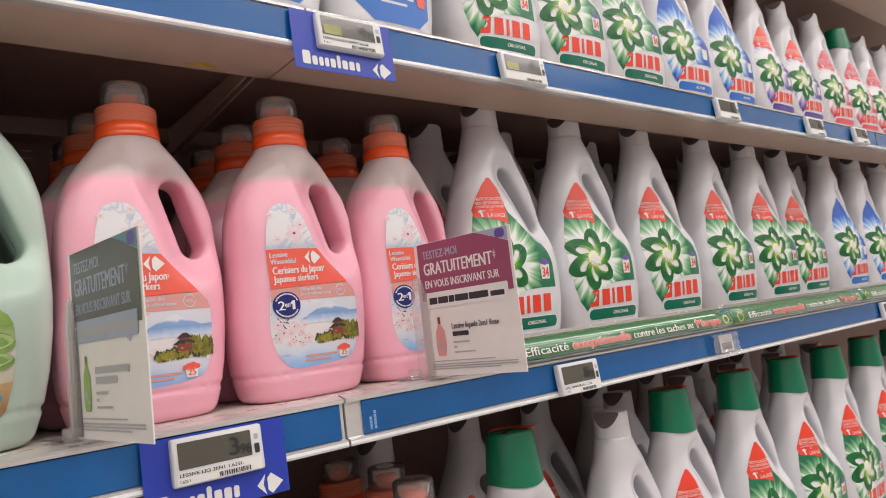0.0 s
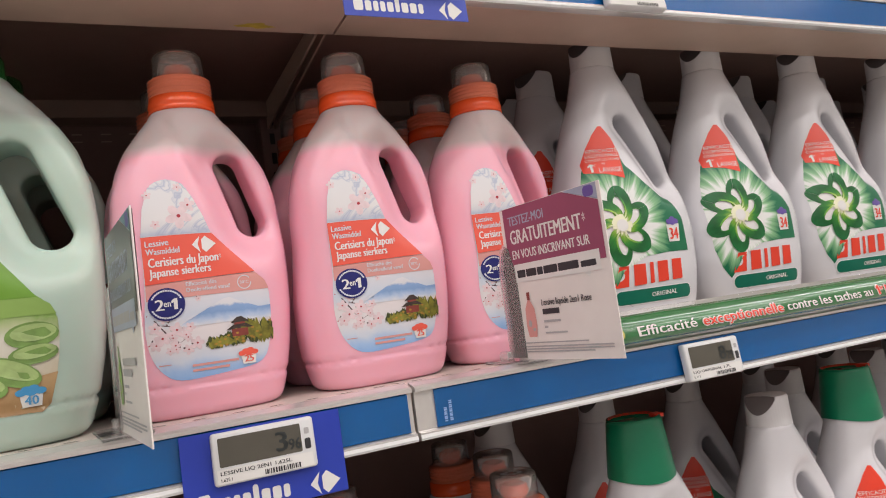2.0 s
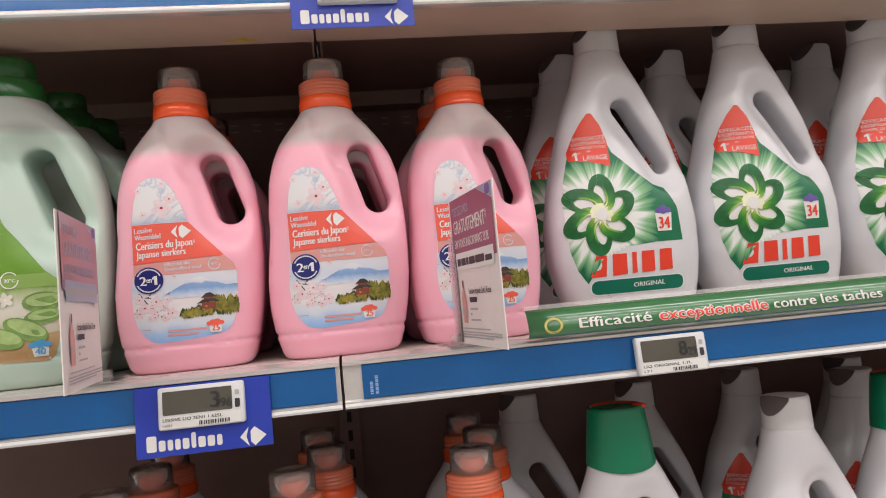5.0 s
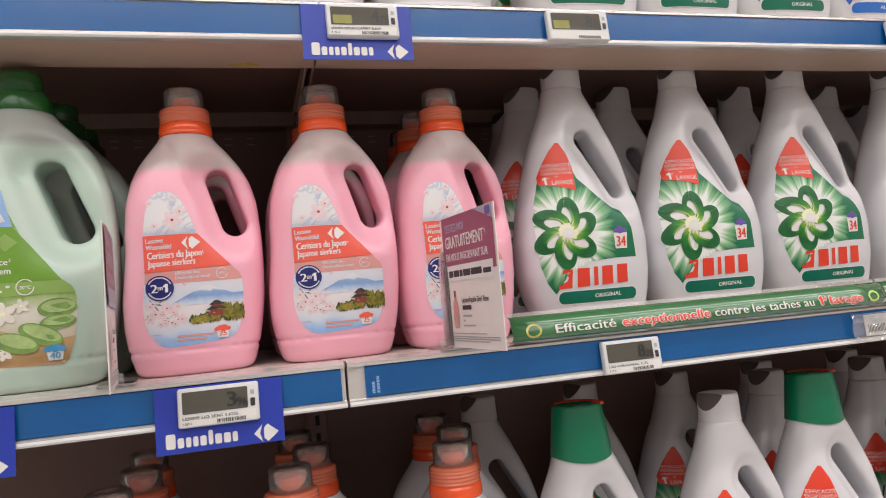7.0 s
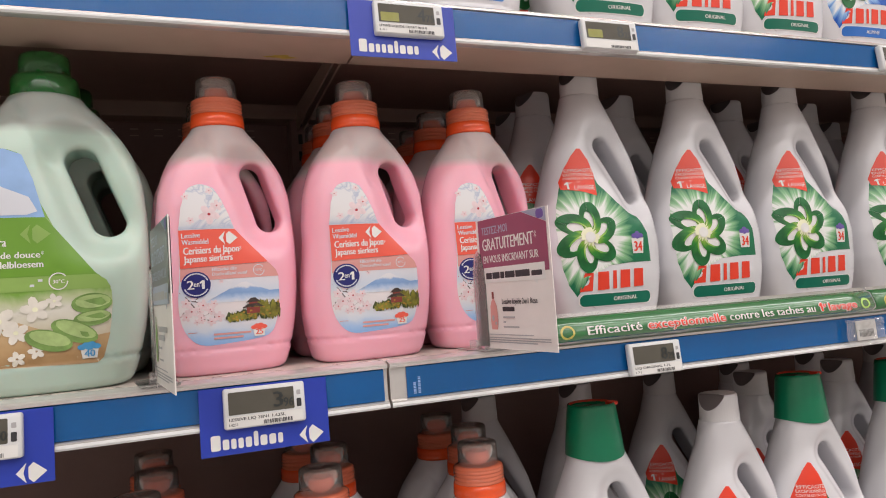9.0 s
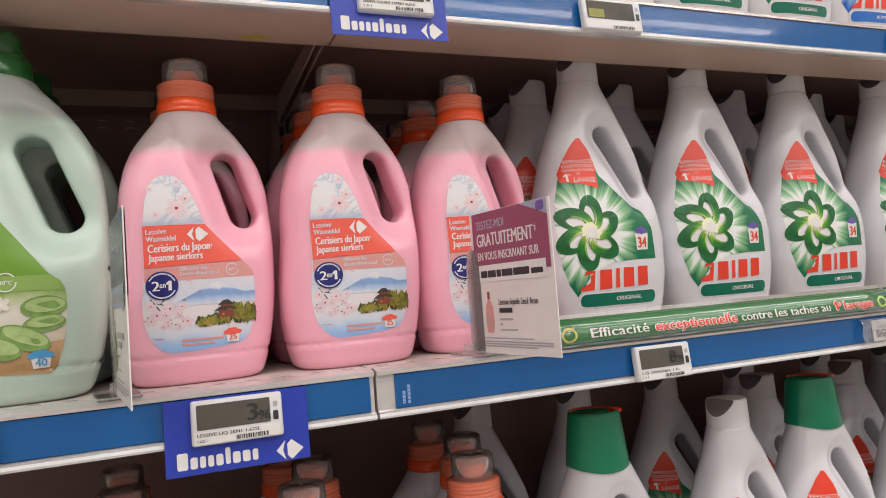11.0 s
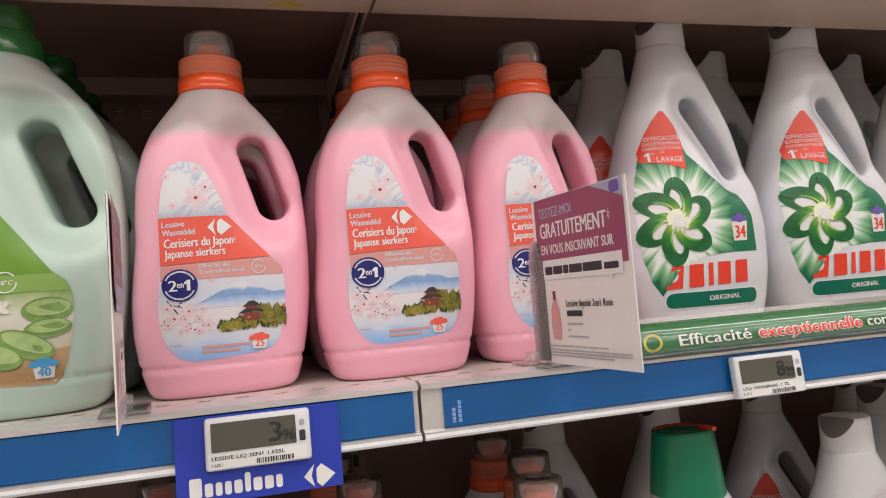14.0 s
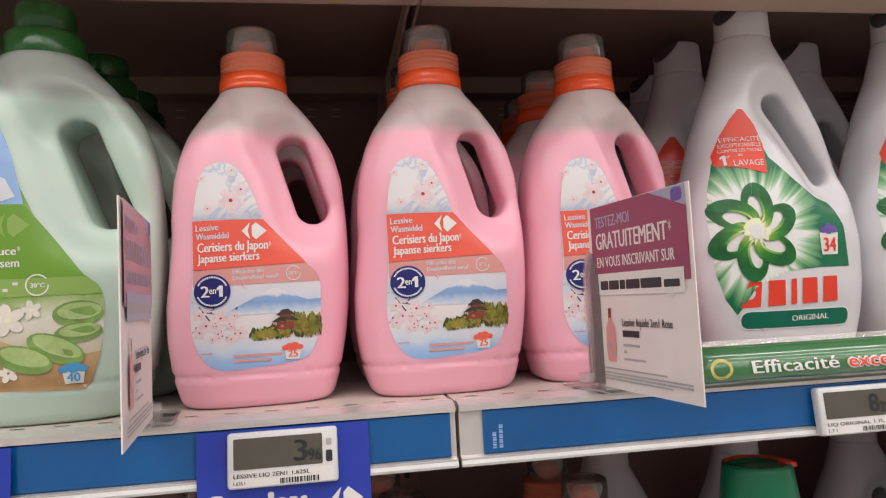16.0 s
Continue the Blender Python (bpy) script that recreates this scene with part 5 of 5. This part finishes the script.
price_label(-0.0745, -0.0050, UP, "4", "75", ("LESSIVE LIQUIDE EXPERT BLEUE", "1.5 l"), True)
blue_tag(-0.0980, 0.0085, UP, 0.0525)
price_label(0.1530, 0.2225, UP, "8", "25", None, True)
price_label(0.6010, 0.6640, UP, "8", "29", None)
price_label(0.9070, 0.9740, UP, "8", "50", None)
price_label(1.1150, 1.1800, UP, "8", "50", None)
price_label(1.0950, 1.1600, MID, "8", "29", None)

tk = root("paper_ticket", "small white paper ticket in a crumpled clear sleeve", "price ticket", "", pose(0.53, FACE - 0.004, MID - 0.034, -4, 0, 0))
part("ticket", box_bm(-0.016, 0.018, -0.001, 0, 0, 0.024, 0.0003, 1), "paper", tk)
shapes("barcode", [rect(-0.012 + 0.0021 * k, 0.004, -0.0108 + 0.0021 * k, 0.013) for k in range(12)], "ink", tk, lambda x, z: np.full(np.shape(x), -0.001), 0.0003)
bm = bmesh.new()
grid = bmesh.ops.create_grid(bm, x_segments=10, y_segments=6, size=1)
rr = random.Random(3)
for v in bm.verts:
    v.co = Vector((-0.004 + v.co.x * 0.032, -0.004 + rr.uniform(-0.002, 0.002), 0.010 + v.co.y * 0.016))
part("clear_sleeve", bm, "clear", tk)


def promo_strip(x0, x1):
    """Rounded printed strip along the shelf's front edge."""
    arc = [(-0.2465, 0.0008), (-0.2560, 0.0020), (-0.2603, 0.0055), (-0.2608, 0.0095), (-0.2578, 0.0175), (-0.2540, 0.0245), (-0.2480, 0.0262)]
    prof = [(y, MID + z) for y, z in arc] + [(y + 0.0016, MID + z) for y, z in arc[::-1][:1]] + [(y + 0.0014, MID + z - 0.0006) for y, z in arc[::-1][1:-1]] + [(-0.2455, MID + 0.0012)]
    b = root("promo_strip", "green printed promotional strip along the shelf edge", "promotional strip", "promotional strips")
    v, f = sweep_x([(y - FACE, z - MID) for y, z in prof], 0, x1 - x0, 12)
    b.matrix_basis = pose(x0, FACE, MID)
    obj("strip", v, f, "strip", b, "", True)
    ys, zs = np.array([a[0] - FACE for a in arc]), np.array([a[1] for a in arc])
    face = lambda x, z: np.interp(z, zs, ys)
    line = [("Efficacité", 0.045, 0.0075, 0.066, 0.0085, 0), ("contre les taches au", 0.228, 0.0075, 0.128, 0.0085, 0)]
    for word in line:
        writing([word], "paper", b, face, 0.0013, "white lettering")
    # a white rim round the red words
    for dx, dz in ((-0.0011, 0), (0.0011, 0), (0, -0.0010), (0, 0.0010)):
        halo = [("exceptionnelle", 0.119, 0.0075, 0.103, 0.0085, 0), ("1", 0.3640, 0.0075, 0.0042, 0.0095, 0), ("er", 0.3690, 0.0120, 0.006, None, 0), ("lavage", 0.3785, 0.0075, 0.045, 0.0085, 0)]
        for w, x, z, wd, t, r_ in halo:
            writing([(w, x + dx, z + dz, wd, t, r_)], "paper", b, face, 0.0009 + abs(dx) * 0.05, "white lettering rim")
    writing([("exceptionnelle", 0.119, 0.0075, 0.103, 0.0085, 0)], "red", b, face, 0.0015, "red lettering")
    writing([("1", 0.3640, 0.0075, 0.0042, 0.0095, 0), ("er", 0.3690, 0.0120, 0.006, None, 0), ("lavage", 0.3785, 0.0075, 0.045, 0.0085, 0)], "red", b, face, 0.0015, "red lettering")
    shapes("emblem", ring(0.022, 0.0115, 0.0085, 0.0070, 0.0022, 0.2, 20), "olive", b, face, 0.0005)
    shapes("emblem", ring(0.440, 0.0115, 0.0075, 0.0065, 0.0025, 0.2, 20), "green3", b, face, 0.0005)
    # clear upper edge of the holder
    vv, ff = sweep_x([(-0.2482 - FACE, 0.0262), (-0.2460 - FACE, 0.0300), (-0.2450 - FACE, 0.0300), (-0.2470 - FACE, 0.0258)], 0, x1 - x0)
    obj("clear_edge", vv, ff, "clear", b, "clear plastic edge")


promo_strip(0.082, 0.537)
promo_strip(0.541, 0.996)
promo_strip(1.000, 1.245)


def sign_side(b, kind, flip):
    """One printed side of a sign; flip lays it on the other face."""
    made = []
    w, h = 0.120, 0.121
    z0 = 0.004
    face = lambda x, z: np.full(np.shape(x), -0.0007)
    top = {"plum": "plum", "charcoal": "charcoal", "faded": "faded"}[kind]
    made.append(decal("heading_ground", [(0.0045, z0 + 0.066), (w - 0.003, z0 + 0.066), (w - 0.003, z0 + 0.108), (w - 0.040, z0 + h), (0.0045, z0 + h)], top, b, face, 0.0001))
    made.append(decal("corner", [(w - 0.003, z0 + 0.1085), (w - 0.003, z0 + h), (w - 0.0395, z0 + h)], "corner" if kind != "charcoal" else "teal", b, face, 0.0001))
    made.append(shapes("corner_emblem", [rounded(w - 0.017, z0 + h - 0.009, w - 0.006, z0 + h - 0.001, 0.003)], "violet", b, face, 0.0002))
    pale = "paper" if kind == "plum" else "corner"
    made.append(writing([("TESTEZ-MOI", 0.011, z0 + 0.1060, 0.045, 0.0075, 0)], "corner", b, face, 0.00025, "", 0.002))
    made.append(writing([("GRATUITEMENT", 0.011, z0 + 0.0905, 0.086, 0.0115, 0), ("*", 0.0985, z0 + 0.0905, 0.003, 0.0118, 0), ("EN VOUS INSCRIVANT SUR", 0.011, z0 + 0.0780, 0.092, 0.0072, 0)], pale, b, face, 0.00025, "", 0.004))
    made.append(shapes("banner", [rect(0.011, z0 + 0.0585, 0.111, z0 + 0.0735), [(0.092, z0 + 0.0586), (0.100, z0 + 0.0586), (0.098, z0 + 0.0545)]], pale, b, face, 0.0003))
    made.extend(each("banner_bar", [rounded(x, z0 + 0.0622, x + dx, z0 + 0.0622 + dz, 0.0008, 2) for x, dx, dz in ((0.0140, 0.0105, 0.0062), (0.0255, 0.0130, 0.0062), (0.0395, 0.0070, 0.0062), (0.0475, 0.0165, 0.0062), (0.0650, 0.0230, 0.0062), (0.0905, 0.0160, 0.0046))], "ink" if kind == "plum" else "greyink", b, face, 0.0004))
    bot = "dusk" if kind != "charcoal" else "agreen2"
    jugp = [(0.018, z0 + 0.013), (0.028, z0 + 0.013), (0.030, z0 + 0.022), (0.029, z0 + 0.036), (0.0245, z0 + 0.043), (0.0215, z0 + 0.043), (0.0175, z0 + 0.036), (0.0165, z0 + 0.022)]
    made.append(shapes("bottle_picture", [jugp], bot, b, face, 0.0002))
    made.append(shapes("bottle_picture_cap", [rect(0.0213, z0 + 0.043, 0.0250, z0 + 0.0495)], "roofp" if kind != "charcoal" else "agreen", b, face, 0.00025))
    made.append(shapes("bottle_picture_label", [oval(0.0215, z0 + 0.024, 0.0022, 0.003, 8), oval(0.026, z0 + 0.019, 0.002, 0.0015, 8)], "greyink", b, face, 0.0003))
    if kind != "charcoal":
        made.append(writing([("Lessive liquide 2en1 Rose", 0.039, z0 + 0.0375, 0.057, 0.0052, 0)], "ink", b, face, 0.00025))
        made.append(shapes("name_bar", bars([(0.039, z0 + 0.0305, 0.020, 0.0042)]), "ink", b, face, 0.00025))
    else:
        made.append(shapes("small_print", bars([(0.039, z0 + 0.0375, 0.055, 0.0042), (0.039, z0 + 0.0310, 0.036, 0.0042)]), "greyink", b, face, 0.00025))
    made.append(shapes("small_print", bars([(0.039, z0 + 0.0240, 0.020, 0.0018), (0.039, z0 + 0.0195, 0.004, 0.0018), (0.039, z0 + 0.0150, 0.026, 0.0014), (0.012, z0 + 0.0078, 0.075, 0.0010)]
                       + [(0.008, z0 + 0.0005 + 0.0021 * k, 0.104 - 0.02 * (k == 0), 0.0011) for k in range(3)]), "greyink", b, face, 0.00025))
    if flip:
        # the other side reads from its own left: turn it half round the sheet's middle
        t = pose(w, 0.0008, 0, 0, 0, 180)
        for o in made:
            o.data.transform(t)


def wobbler(far, near, z0, front, back, label):
    """Printed card in a clear clip, set edgewise on the shelf's front."""
    d = Vector((near[0] - far[0], near[1] - far[1], 0))
    b = root("promo_sign", label, "sign", "promotional signs", pose(far[0], far[1], z0, 0, 0, math.degrees(math.atan2(d.y, d.x))))
    bm = bmesh.new()
    bmesh.ops.create_grid(bm, x_segments=8, y_segments=8, size=0.5)
    for v in bm.verts:
        v.co = Vector((0.06 + v.co.x * 0.120, 0, 0.062 + v.co.y * 0.127))
    res = bmesh.ops.extrude_face_region(bm, geom=bm.faces[:])
    for v in res["geom"]:
        if isinstance(v, bmesh.types.BMVert):
            v.co.y += 0.0008
    for v in bm.verts:
        v.co.y -= 0.0004
    bmesh.ops.recalc_face_normals(bm, faces=bm.faces[:])
    part("card", bm, "cream", b)
    sign_side(b, front, False)
    sign_side(b, back, True)
    fin = [(-0.010, 0.0), (0.012, 0.0), (0.012, 0.070), (0.006, 0.092), (0.000, 0.096), (-0.006, 0.090), (-0.010, 0.075)]
    n = len(fin)
    v = [(x, y, z) for y in (-0.0022, -0.0010) for x, z in fin]
    f = [tuple(range(n)), tuple(range(2 * n - 1, n - 1, -1))] + [(i, (i + 1) % n, n + (i + 1) % n, n + i) for i in range(n)]
    clip = obj("clear_clip", v, f, "clear", b, "clear plastic holder")
    part("clip_foot", box_bm(-0.030, 0.030, -0.0155, 0.0155, -0.0035, -0.0012, 0.001), "clear", clip)
    part("clip_pin", box_bm(-0.024, -0.012, -0.004, 0.004, -0.002, 0.0055, 0.0015), "clear", clip)


wobbler((0.028, -0.226), (0.043, -0.344), MID + 0.004, "plum", "plum", "plum and white promotional card in a clear clip")
# the back's heading is paled by a painted sheen
wobbler((-0.277, -0.226), (-0.262, -0.347), MID + 0.004, "charcoal", "faded", "charcoal and plum two-sided promotional card in a clear clip, plum side paled by painted sheen")
